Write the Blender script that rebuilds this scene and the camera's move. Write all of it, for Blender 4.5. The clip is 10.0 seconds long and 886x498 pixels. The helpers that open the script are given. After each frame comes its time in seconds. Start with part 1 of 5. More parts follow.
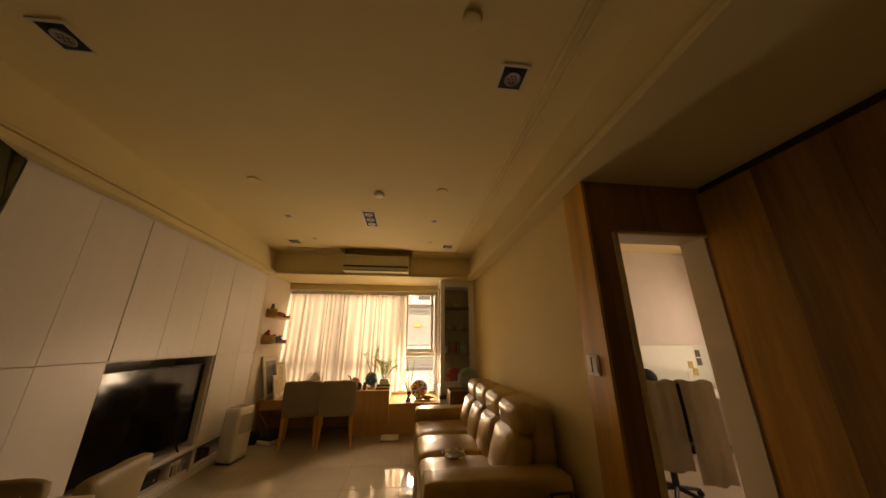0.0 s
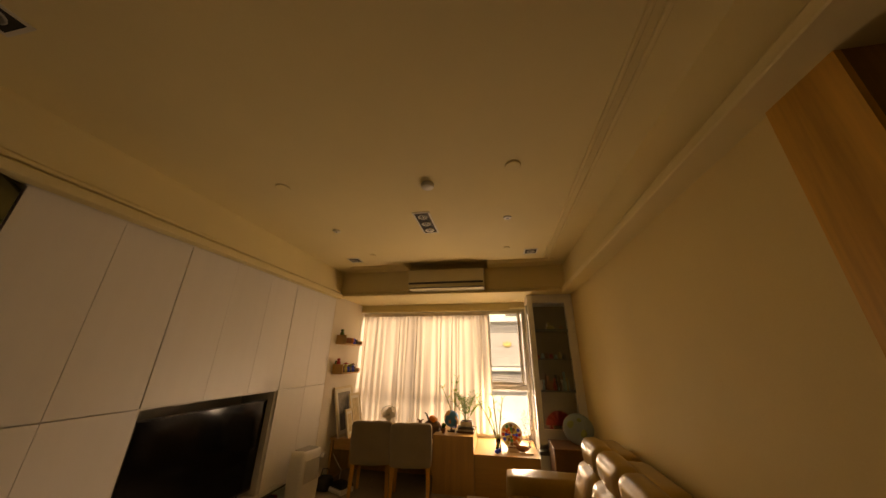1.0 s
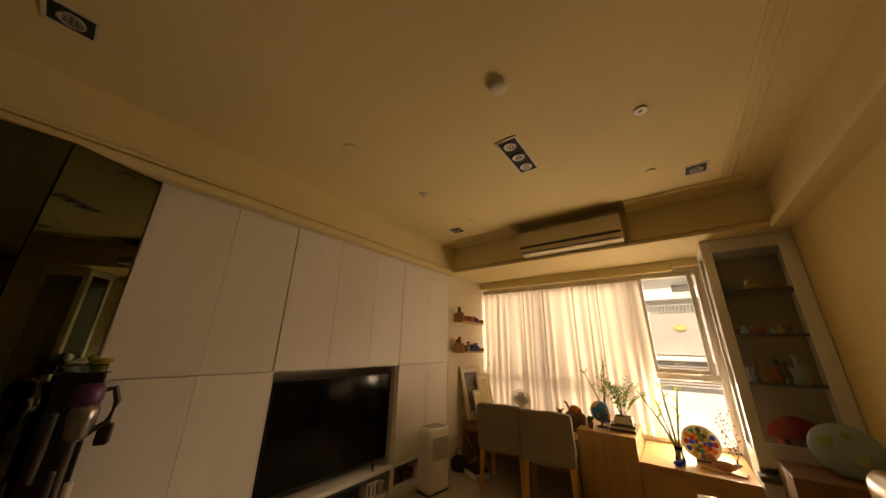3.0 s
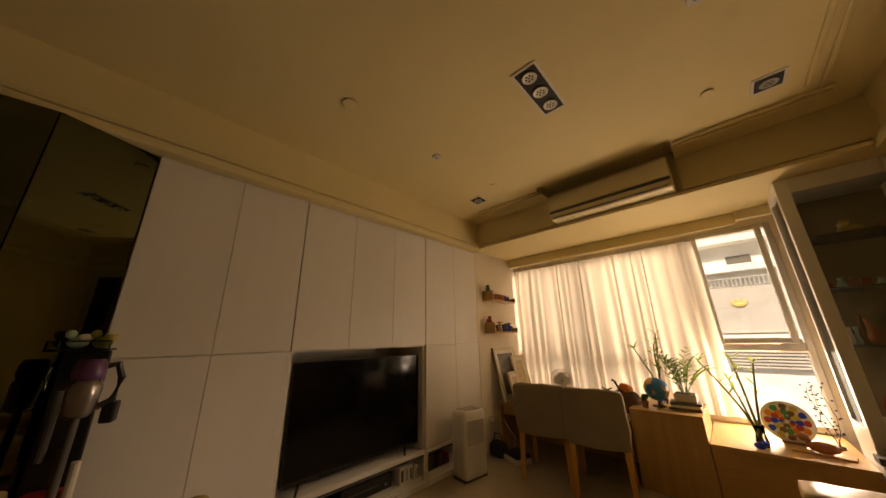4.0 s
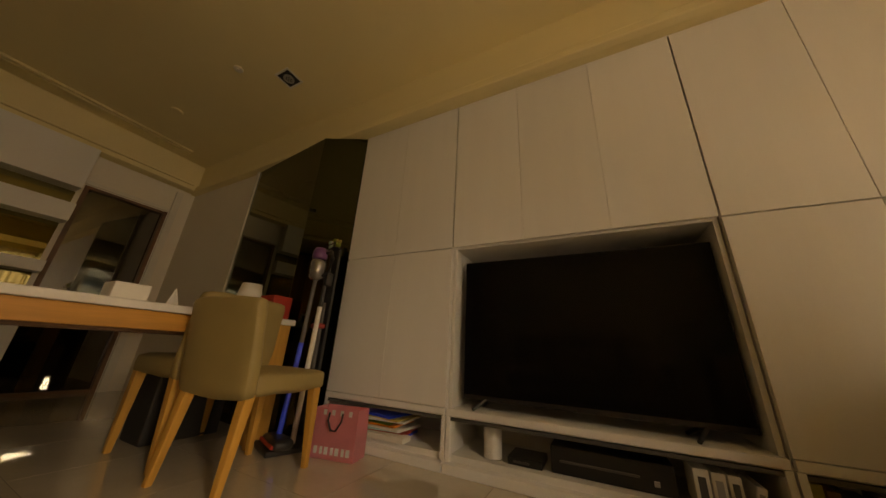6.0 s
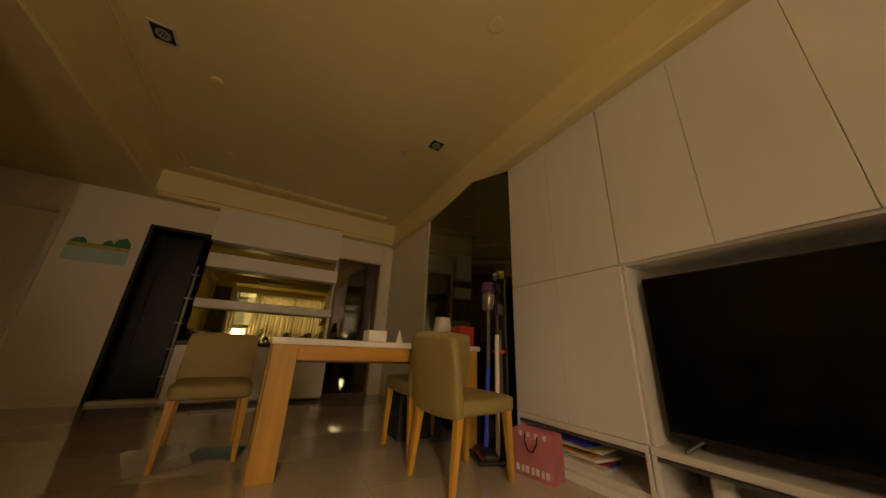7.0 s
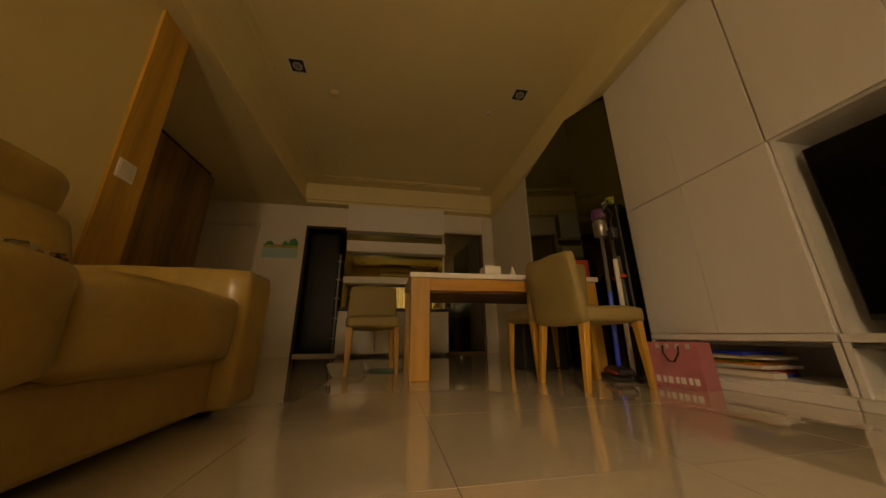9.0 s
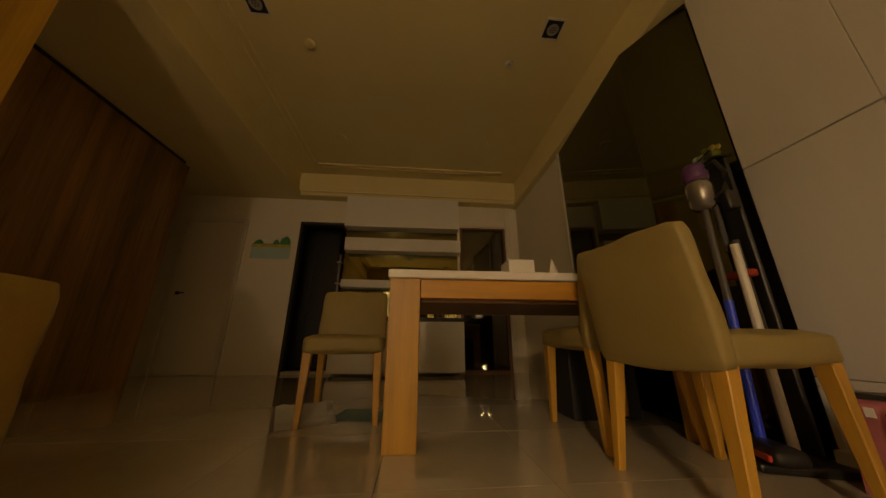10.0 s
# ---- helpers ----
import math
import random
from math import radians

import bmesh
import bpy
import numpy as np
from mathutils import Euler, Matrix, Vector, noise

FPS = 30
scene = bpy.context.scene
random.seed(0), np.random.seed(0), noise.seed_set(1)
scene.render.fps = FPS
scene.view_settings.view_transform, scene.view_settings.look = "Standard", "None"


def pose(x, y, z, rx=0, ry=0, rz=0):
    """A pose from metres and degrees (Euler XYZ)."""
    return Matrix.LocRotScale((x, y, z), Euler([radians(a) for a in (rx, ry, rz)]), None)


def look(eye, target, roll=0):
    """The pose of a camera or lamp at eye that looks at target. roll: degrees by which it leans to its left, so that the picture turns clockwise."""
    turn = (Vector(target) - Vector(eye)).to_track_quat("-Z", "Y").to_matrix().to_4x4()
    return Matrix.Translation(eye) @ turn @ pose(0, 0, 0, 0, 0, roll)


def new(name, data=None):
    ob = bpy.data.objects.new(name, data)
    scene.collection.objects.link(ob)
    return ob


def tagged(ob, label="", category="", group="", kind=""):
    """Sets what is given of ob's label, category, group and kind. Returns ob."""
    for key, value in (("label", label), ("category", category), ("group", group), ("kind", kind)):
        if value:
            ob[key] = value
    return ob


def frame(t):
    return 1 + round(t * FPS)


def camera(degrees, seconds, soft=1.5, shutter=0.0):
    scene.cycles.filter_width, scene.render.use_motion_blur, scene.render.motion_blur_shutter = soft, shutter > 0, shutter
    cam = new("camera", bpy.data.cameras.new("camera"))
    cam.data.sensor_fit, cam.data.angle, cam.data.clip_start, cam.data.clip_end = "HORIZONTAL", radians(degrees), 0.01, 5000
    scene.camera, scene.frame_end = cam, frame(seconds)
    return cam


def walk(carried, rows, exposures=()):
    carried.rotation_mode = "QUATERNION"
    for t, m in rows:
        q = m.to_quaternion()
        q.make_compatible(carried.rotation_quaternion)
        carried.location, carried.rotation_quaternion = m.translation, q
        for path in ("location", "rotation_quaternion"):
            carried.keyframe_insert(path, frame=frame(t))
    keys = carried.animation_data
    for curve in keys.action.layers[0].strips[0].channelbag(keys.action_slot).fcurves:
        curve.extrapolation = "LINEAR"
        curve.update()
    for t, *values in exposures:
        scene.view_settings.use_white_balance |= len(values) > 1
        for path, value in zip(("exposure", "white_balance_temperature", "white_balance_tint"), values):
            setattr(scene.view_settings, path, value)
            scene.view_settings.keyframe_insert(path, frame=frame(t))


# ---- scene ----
cam = camera(113.4, 10.0)
PATH = [
    (0, (0.474, 1.295, 1.393), (0.689, 3.187, 2.005), 0.1),
    (0.5, (0.591, 1.726, 1.571), (0.524, 3.613, 2.231), 0.5),
    (1, (0.604, 2.166, 1.594), (0.257, 4.005, 2.3), 0.7),
    (1.5, (0.533, 2.51, 1.617), (-0.052, 4.28, 2.342), 0.7),
    (2, (0.567, 2.727, 1.528), (-0.231, 4.413, 2.25), 1.1),
    (2.5, (0.662, 2.839, 1.542), (-0.342, 4.429, 2.224), 1.8),
    (3, (0.655, 2.856, 1.465), (-0.497, 4.366, 2.092), 1.2),
    (3.2, (0.597, 2.847, 1.416), (-0.576, 4.342, 2.04), 0.2),
    (4.5, (0.462, 3.56, 1.279), (-1.042, 4.765, 1.813), -1.7),
    (5, (0.26, 4.072, 1.131), (-1.511, 4.785, 1.725), -1.1),
    (5.5, (-0.007, 4.499, 0.726), (-1.892, 4.41, 1.389), 1.2),
    (6, (-0.203, 4.793, 0.591), (-1.876, 3.922, 1.256), 3.1),
    (6.2, (-0.225, 4.85, 0.594), (-1.737, 3.728, 1.27), 3.6),
    (7.3, (-0.002, 4.975, 0.741), (-0.798, 3.255, 1.379), 1.5),
    (7.5, (0.02, 5.003, 0.608), (-0.695, 3.246, 1.24), 1.2),
    (8, (0.068, 5.061, 0.303), (-0.475, 3.235, 0.914), 0.4),
    (8.5, (0.097, 5.059, 0.181), (-0.323, 3.196, 0.775), -0.2),
    (9, (0.016, 4.981, 0.299), (-0.322, 3.093, 0.867), -0.4),
    (9.5, (-0.107, 4.677, 0.345), (-0.37, 2.778, 0.913), -0.4),
    (10, (-0.242, 4.205, 0.437), (-0.423, 2.303, 1.03), 0.1),
]
EXPOSURES = [(0.0, 0.54, 12200, 26), (1.0, 0.46, 12400, 27), (3.0, 0.50, 11400, 25), (4.5, 0.32, 10600, 23), (5.0, 0.27, 10500, 20), (5.5, 0.64, 10500, 16), (6.0, 0.58, 10800, 16), (7.5, 0.56, 13300, 20), (8.5, 0.50, 14200, 20), (10.0, 0.34, 16500, 20)]
walk(cam, [(t, look(eye, target, roll)) for t, eye, target, roll in PATH], EXPOSURES)
CURTAIN_W, PANE_W, SKY_W, STUDY_W = 19, 25, 268, 9

# ---- light ----
W = bpy.data.worlds.new("world")
scene.world = W
W.use_nodes = True
_nt = W.node_tree
_sky = _nt.nodes.new("ShaderNodeTexSky")
_sky.sky_type = 'NISHITA'
_sky.sun_disc = False
_sky.sun_elevation = radians(40)
_sky.sun_rotation = radians(30)
_nt.links.new(_sky.outputs[0], _nt.nodes["Background"].inputs[0])
_nt.nodes["Background"].inputs[1].default_value = 0.15


def area_lamp(name, eye, target, sx, sy, power, color):
    d = bpy.data.lights.new(name, 'AREA')
    d.shape, d.size, d.size_y, d.energy, d.color = 'RECTANGLE', sx, sy, power, color
    ob = new(name, d)
    ob.matrix_world = look(eye, target)
    return ob


area_lamp("window_daylight", (-0.9, 9.6, 2.2), (-0.7, 7.0, 1.4), 3.4, 2.2, CURTAIN_W, (1.0, 0.97, 0.92))
area_lamp("lower_pane_daylight", (0.74, 7.62, 0.84), (-0.9, 6.0, 0.62), 0.5, 0.55, PANE_W, (1.0, 0.95, 0.88))
area_lamp("sky_daylight", (2.1, 10.0, 3.45), (0.70, 7.5, 1.80), 2.0, 1.2, SKY_W, (1.0, 0.96, 0.90))
area_lamp("study_daylight", (5.28, 4.5, 1.6), (2.0, 4.5, 1.3), 1.25, 1.35, STUDY_W, (1.0, 0.93, 0.86))
_sd = bpy.data.lights.new("sun", 'SUN')
_sd.energy, _sd.angle, _sd.color = 5.0, radians(6), (1.0, 0.95, 0.86)
new("sun", _sd).matrix_world = look((0, 10, 14), (0, 20, 6))


# ---- materials ----
def mat(name, col, rough=0.5, metal=0.0, var=0.12, scale=6.0, fine=60.0, bump=0.02, spec=0.5, stretch=(1, 1, 1), coat=0.0,
        transl=0.0, trans=0.0, emit=None, alpha=1.0, per_object=0.0):
    m = bpy.data.materials.new(name)
    m.use_nodes = True
    nt = m.node_tree
    b = nt.nodes["Principled BSDF"]
    b.inputs["Roughness"].default_value = rough
    b.inputs["Metallic"].default_value = metal
    b.inputs["Specular IOR Level"].default_value = spec
    b.inputs["Coat Weight"].default_value = coat
    if coat == 1.0:
        b.inputs["Coat IOR"].default_value = 1.75
    b.inputs["Transmission Weight"].default_value = trans
    b.inputs["Base Color"].default_value = (*col, 1)
    if emit:
        b.inputs["Emission Color"].default_value = (*emit[0], 1)
        b.inputs["Emission Strength"].default_value = emit[1]
    if var > 0:
        tc = nt.nodes.new("ShaderNodeTexCoord")
        mp = nt.nodes.new("ShaderNodeMapping")
        mp.inputs["Scale"].default_value = stretch
        nt.links.new(tc.outputs["Object"], mp.inputs[0])
        n1 = nt.nodes.new("ShaderNodeTexNoise")
        n1.inputs["Scale"].default_value = scale
        n1.inputs["Detail"].default_value = 3
        n2 = nt.nodes.new("ShaderNodeTexNoise")
        n2.inputs["Scale"].default_value = fine
        n2.inputs["Detail"].default_value = 2
        nt.links.new(mp.outputs[0], n1.inputs["Vector"])
        nt.links.new(mp.outputs[0], n2.inputs["Vector"])
        mx = nt.nodes.new("ShaderNodeMath")
        mx.operation = 'MULTIPLY_ADD'
        nt.links.new(n2.outputs["Fac"], mx.inputs[0])
        mx.inputs[1].default_value = 0.35
        nt.links.new(n1.outputs["Fac"], mx.inputs[2])
        ramp = nt.nodes.new("ShaderNodeValToRGB")
        e = ramp.color_ramp.elements
        e[0].position, e[1].position = 0.40, 0.95
        e[0].color = (*[c * (1 - var) for c in col], 1)
        e[1].color = (*[min(1, c * (1 + var)) for c in col], 1)
        nt.links.new(mx.outputs[0], ramp.inputs[0])
        out = ramp.outputs[0]
        if per_object > 0:
            oi = nt.nodes.new("ShaderNodeObjectInfo")
            hs = nt.nodes.new("ShaderNodeHueSaturation")
            mr = nt.nodes.new("ShaderNodeMapRange")
            mr.inputs[3].default_value, mr.inputs[4].default_value = 1 - per_object, 1 + per_object
            nt.links.new(oi.outputs["Random"], mr.inputs[0])
            nt.links.new(mr.outputs[0], hs.inputs["Value"])
            nt.links.new(out, hs.inputs["Color"])
            out = hs.outputs[0]
        nt.links.new(out, b.inputs["Base Color"])
        if bump > 0:
            bp = nt.nodes.new("ShaderNodeBump")
            bp.inputs["Strength"].default_value = bump
            bp.inputs["Distance"].default_value = 0.01
            nt.links.new(mx.outputs[0], bp.inputs["Height"])
            nt.links.new(bp.outputs[0], b.inputs["Normal"])
        rr = nt.nodes.new("ShaderNodeMapRange")
        rr.inputs[3].default_value, rr.inputs[4].default_value = rough * 0.8, min(1, rough * 1.25)
        nt.links.new(n1.outputs["Fac"], rr.inputs[0])
        nt.links.new(rr.outputs[0], b.inputs["Roughness"])
        if transl > 0:
            tl = nt.nodes.new("ShaderNodeBsdfTranslucent")
            nt.links.new(out, tl.inputs[0])
            ms = nt.nodes.new("ShaderNodeMixShader")
            ms.inputs[0].default_value = transl
            nt.links.new(b.outputs[0], ms.inputs[1])
            nt.links.new(tl.outputs[0], ms.inputs[2])
            nt.links.new(ms.outputs[0], nt.nodes["Material Output"].inputs[0])
    return m


def wood(name, col, rough=0.4, axis=2, var=0.3, ring=5.0, per_object=0.08, coat=0.0):
    st = [ring, ring, ring]
    st[axis] = ring * 0.07
    return mat(name, col, rough, var=var, scale=3.0, fine=22.0, bump=0.08, stretch=tuple(st), per_object=per_object, coat=coat)


def clear_glass(name, tint=(0.9, 0.95, 0.93), rough=0.01, even=0.0):
    m = bpy.data.materials.new(name)
    m.use_nodes = True
    nt = m.node_tree
    nt.nodes.remove(nt.nodes["Principled BSDF"])
    t = nt.nodes.new("ShaderNodeBsdfTransparent")
    t.inputs[0].default_value = (*tint, 1)
    g = nt.nodes.new("ShaderNodeBsdfGlossy")
    g.inputs["Roughness"].default_value = rough
    fr = nt.nodes.new("ShaderNodeFresnel")
    fr.inputs[0].default_value = 1.5
    ms = nt.nodes.new("ShaderNodeMixShader")
    if even > 0:
        ms.inputs[0].default_value = even
    else:
        nt.links.new(fr.outputs[0], ms.inputs[0])
    nt.links.new(t.outputs[0], ms.inputs[1])
    nt.links.new(g.outputs[0], ms.inputs[2])
    nt.links.new(ms.outputs[0], nt.nodes["Material Output"].inputs[0])
    return m


M_ceil = mat("ceiling_paint", (0.80, 0.68, 0.39), 0.8, var=0.04, scale=1.5, fine=120, bump=0.02)
M_wall = mat("wall_paint_cream", (0.78, 0.63, 0.32), 0.75, var=0.05, scale=1.2, fine=150, bump=0.03)
M_wallw = mat("wall_paint_white", (0.80, 0.739, 0.634), 0.75, var=0.04, scale=1.2, fine=150, bump=0.03)
M_tile = mat("polished_tile", (0.56, 0.49, 0.39), 0.035, var=0.08, scale=2.2, fine=30, bump=0.0, spec=1.0, coat=0.7, per_object=0.03)
M_grout = mat("grout", (0.16, 0.13, 0.10), 0.8, var=0.2, scale=20)
M_cab = mat("white_melamine", (0.80, 0.78, 0.75), 0.36, var=0.025, scale=2, fine=90, bump=0.012, stretch=(1, 4, 0.4), per_object=0.015)
# near-black colour that stands for shade in a recess
M_gapshade = mat("gap_shade", (0.05, 0.04, 0.035), 0.8, var=0.1)
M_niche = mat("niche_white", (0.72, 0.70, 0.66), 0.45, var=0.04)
M_oak = wood("oak_veneer", (0.54, 0.32, 0.12), 0.38, axis=0, var=0.16)
M_oakv = wood("oak_upright", (0.54, 0.32, 0.12), 0.38, axis=2, var=0.16)
M_table = wood("table_wood", (0.58, 0.30, 0.075), 0.4, axis=2, var=0.2)
M_tableh = wood("table_rail_wood", (0.56, 0.26, 0.06), 0.4, axis=0, var=0.2)
M_leg = wood("chair_leg_wood", (0.58, 0.30, 0.07), 0.4, axis=2, var=0.2)
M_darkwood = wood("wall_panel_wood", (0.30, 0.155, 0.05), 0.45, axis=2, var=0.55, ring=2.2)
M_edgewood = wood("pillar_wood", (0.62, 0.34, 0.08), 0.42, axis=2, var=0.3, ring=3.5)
# brighter copy of the panel wood, its colour holds the light by the doorway
M_litpanel = wood("lit_panel_wood", (0.46, 0.25, 0.07), 0.42, axis=2, var=0.35, ring=3.0)
M_chair = mat("olive_leatherette", (0.32, 0.235, 0.095), 0.55, var=0.1, scale=5, fine=180, bump=0.06)
M_chairg = mat("grey_fabric", (0.28, 0.23, 0.15), 0.8, var=0.12, scale=5, fine=260, bump=0.1)
M_sofa = mat("tan_leather", (0.43, 0.285, 0.09), 0.32, var=0.16, scale=5, fine=45, bump=0.09, coat=0.25)
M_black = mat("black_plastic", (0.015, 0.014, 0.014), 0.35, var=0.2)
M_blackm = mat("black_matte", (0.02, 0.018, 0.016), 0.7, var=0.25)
M_screen = mat("tv_screen", (0.004, 0.004, 0.005), 0.10, var=0.0, spec=0.22)
M_white = mat("white_plastic", (0.82, 0.80, 0.76), 0.35, var=0.04)
M_offwhite = mat("ivory_plastic", (0.74, 0.70, 0.62), 0.42, var=0.05)
M_grey = mat("grey_plastic", (0.35, 0.34, 0.33), 0.5, var=0.08)
M_dgrey = mat("dark_grey", (0.09, 0.085, 0.08), 0.5, var=0.1)
M_chrome = mat("chrome", (0.75, 0.74, 0.72), 0.18, metal=1.0, var=0.03)
M_alu = mat("aluminium", (0.62, 0.60, 0.56), 0.4, metal=0.6, var=0.05)
M_mirror = mat("brown_tinted_mirror", (0.105, 0.11, 0.065), 0.02, metal=1.0, var=0.0)
M_teamirror = mat("tea_mirror", (0.25, 0.225, 0.11), 0.02, metal=1.0, var=0.0)
M_glass = clear_glass("window_glass", (0.95, 0.97, 0.96))
M_vase = clear_glass("vase_glass", (0.86, 0.93, 0.94))
M_tint = clear_glass("dark_door_glass", (0.35, 0.31, 0.24), even=0.22)
M_curtain = mat("sheer_curtain", (0.68, 0.60, 0.49), 0.85, var=0.16, scale=9, fine=70, bump=0.03, transl=0.55, stretch=(1, 1, 0.04))
M_pink = mat("pink_paper", (0.90, 0.36, 0.40), 0.45, var=0.06)
M_red = mat("red_paint", (0.45, 0.04, 0.03), 0.45, var=0.15)
M_orange = mat("orange_plastic", (0.75, 0.22, 0.03), 0.45, var=0.12)
M_blue = mat("blue_plastic", (0.012, 0.06, 0.75), 0.35, var=0.12)
M_sea = mat("globe_sea", (0.05, 0.28, 0.60), 0.35, var=0.2, scale=8)
M_land = mat("globe_land", (0.55, 0.32, 0.12), 0.45, var=0.3, scale=30)
M_green = mat("leaf_green", (0.12, 0.22, 0.04), 0.5, var=0.3, scale=20, transl=0.45)
M_lime = mat("leaf_light_green", (0.30, 0.38, 0.07), 0.5, var=0.3, scale=20, transl=0.5)
M_stalk = mat("bamboo_stalk", (0.22, 0.26, 0.07), 0.45, var=0.3, scale=25)
M_soil = mat("potting_soil", (0.05, 0.03, 0.02), 0.9, var=0.3, scale=40)
M_terra = mat("terracotta", (0.42, 0.17, 0.08), 0.7, var=0.2)
M_ceram = mat("white_ceramic", (0.78, 0.75, 0.70), 0.25, var=0.04)
M_acw = mat("cream_aged_plastic", (0.78, 0.70, 0.48), 0.4, var=0.04)
M_paper = mat("paper", (0.78, 0.75, 0.68), 0.8, var=0.05)
M_teal = mat("teal_paper", (0.40, 0.60, 0.57), 0.75, var=0.08)
M_bin = mat("smoky_bin", (0.32, 0.30, 0.28), 0.25, metal=0.7, var=0.1)
M_steelp = mat("purple_plastic", (0.14, 0.05, 0.16), 0.3, var=0.12)
M_frame = mat("ivory_frame", (0.70, 0.60, 0.42), 0.5, var=0.12, scale=10)
M_art = mat("art_grey_print", (0.22, 0.21, 0.20), 0.6, var=0.6, scale=9, fine=40)
M_art2 = mat("art_cream_print", (0.62, 0.52, 0.33), 0.7, var=0.3, scale=14)
M_artg = mat("painting_green", (0.03, 0.25, 0.09), 0.6, var=0.4, scale=14)
M_arty = mat("painting_yellow", (0.50, 0.42, 0.12), 0.6, var=0.3, scale=14)
M_lampw = mat("lamp_lens", (0.85, 0.82, 0.75), 0.25, var=0.0)
M_bldw = mat("facade_white", (0.78, 0.77, 0.75), 0.8, var=0.15, scale=1.2, fine=8)
M_bldg = mat("facade_grey", (0.42, 0.41, 0.41), 0.7, var=0.12, scale=2)
M_gold = mat("gold_paint", (0.55, 0.42, 0.16), 0.45, metal=0.3, var=0.1)
M_coat = mat("beige_coat", (0.55, 0.45, 0.32), 0.9, var=0.1, fine=200, bump=0.15)
M_cloth = mat("black_cloth", (0.02, 0.02, 0.022), 0.9, var=0.2, fine=200)
M_pinkwall = mat("study_wall_pinkish", (0.80, 0.74, 0.72), 0.8, var=0.03)
M_board = mat("glass_whiteboard", (0.72, 0.78, 0.72), 0.1, var=0.03)
M_liner = mat("cabinet_liner", (0.30, 0.24, 0.15), 0.5, var=0.2)
M_brown = mat("brown_wood_dark", (0.16, 0.08, 0.04), 0.5, var=0.25)
M_vent = mat("vent_shadow", (0.12, 0.11, 0.10), 0.6, var=0.1)
M_plateb = mat("plate_pattern", (0.55, 0.42, 0.22), 0.3, var=0.6, scale=18, fine=60)
M_bag = clear_glass("plastic_film", (0.90, 0.88, 0.84))


# ---- mesh helpers ----
def bx(bm, x0, x1, y0, y1, z0, z1, m=None):
    mm = Matrix.Translation(((x0 + x1) / 2, (y0 + y1) / 2, (z0 + z1) / 2)) @ Matrix.Diagonal((abs(x1 - x0), abs(y1 - y0), abs(z1 - z0), 1))
    r = bmesh.ops.create_cube(bm, size=1.0, matrix=(m @ mm) if m else mm)
    return r["verts"]


def rbx(bm, x0, x1, y0, y1, z0, z1, r=0.01, seg=2, m=None):
    v = bx(bm, x0, x1, y0, y1, z0, z1, m)
    ed = {e for q in v for e in q.link_edges}
    bmesh.ops.bevel(bm, geom=list(ed), offset=r, segments=seg, affect='EDGES', profile=0.5)


def cyl(bm, r0, r1, h, at=(0, 0, 0), seg=20, m=None):
    mm = Matrix.Translation((at[0], at[1], at[2] + h / 2))
    bmesh.ops.create_cone(bm, cap_ends=True, segments=seg, radius1=r0, radius2=r1, depth=h, matrix=(m @ mm) if m else mm)


def ball(bm, r, at=(0, 0, 0), sc=(1, 1, 1), seg=16, m=None):
    mm = Matrix.Translation(at) @ Matrix.Diagonal((*sc, 1))
    bmesh.ops.create_uvsphere(bm, u_segments=seg, v_segments=max(6, seg // 2), radius=r, matrix=(m @ mm) if m else mm)


def lathe(bm, prof, at=(0, 0, 0), seg=20):
    rings = []
    for r, z in prof:
        rings.append([bm.verts.new((at[0] + r * math.cos(2 * math.pi * i / seg), at[1] + r * math.sin(2 * math.pi * i / seg), at[2] + z)) for i in range(seg)])
    for a, b in zip(rings, rings[1:]):
        for i in range(seg):
            bm.faces.new((a[i], a[(i + 1) % seg], b[(i + 1) % seg], b[i]))
    for ring in (rings[0], rings[-1]):
        bm.faces.new(ring)
    bmesh.ops.recalc_face_normals(bm, faces=bm.faces)


def tube(bm, pts, r0, r1=None, seg=8):
    r1 = r0 if r1 is None else r1
    pts = [Vector(p) for p in pts]
    rings = []
    for i, p in enumerate(pts):
        d = (pts[min(i + 1, len(pts) - 1)] - pts[max(i - 1, 0)]).normalized()
        q = d.to_track_quat('Z', 'Y').to_matrix()
        r = r0 + (r1 - r0) * i / (len(pts) - 1)
        rings.append([bm.verts.new(p + q @ Vector((r * math.cos(2 * math.pi * k / seg), r * math.sin(2 * math.pi * k / seg), 0))) for k in range(seg)])
    for a, b in zip(rings, rings[1:]):
        for k in range(seg):
            bm.faces.new((a[k], a[(k + 1) % seg], b[(k + 1) % seg], b[k]))
    bm.faces.new(rings[0][::-1])
    bm.faces.new(rings[-1])


def thing(name, at, label, cat, rz=0, group="", kind="", rx=0, ry=0):
    e = new(name)
    e.matrix_world = pose(*at, rx, ry, rz)
    e.empty_display_size = 0.1
    return tagged(e, label, cat, group, kind)


def part(name, bm, material, parent=None, label="", world=False, smooth=False, kind="", loc=None):
    """One mesh object from bm. world: the mesh is in world places, and its parent is not turned."""
    if world and parent is not None:
        p = parent
        off = Vector((0, 0, 0))
        while p is not None:
            off += p.location
            p = p.parent
        bmesh.ops.translate(bm, verts=bm.verts, vec=-off)
    me = bpy.data.meshes.new(name)
    bm.to_mesh(me)
    bm.free()
    me.materials.append(material)
    if smooth:
        me.shade_smooth()
    ob = new(name, me)
    if parent is not None:
        ob.parent = parent
    if loc is not None:
        ob.matrix_basis = loc
    if label or kind:
        tagged(ob, label, kind=kind)
    return ob


def B():
    return bmesh.new()


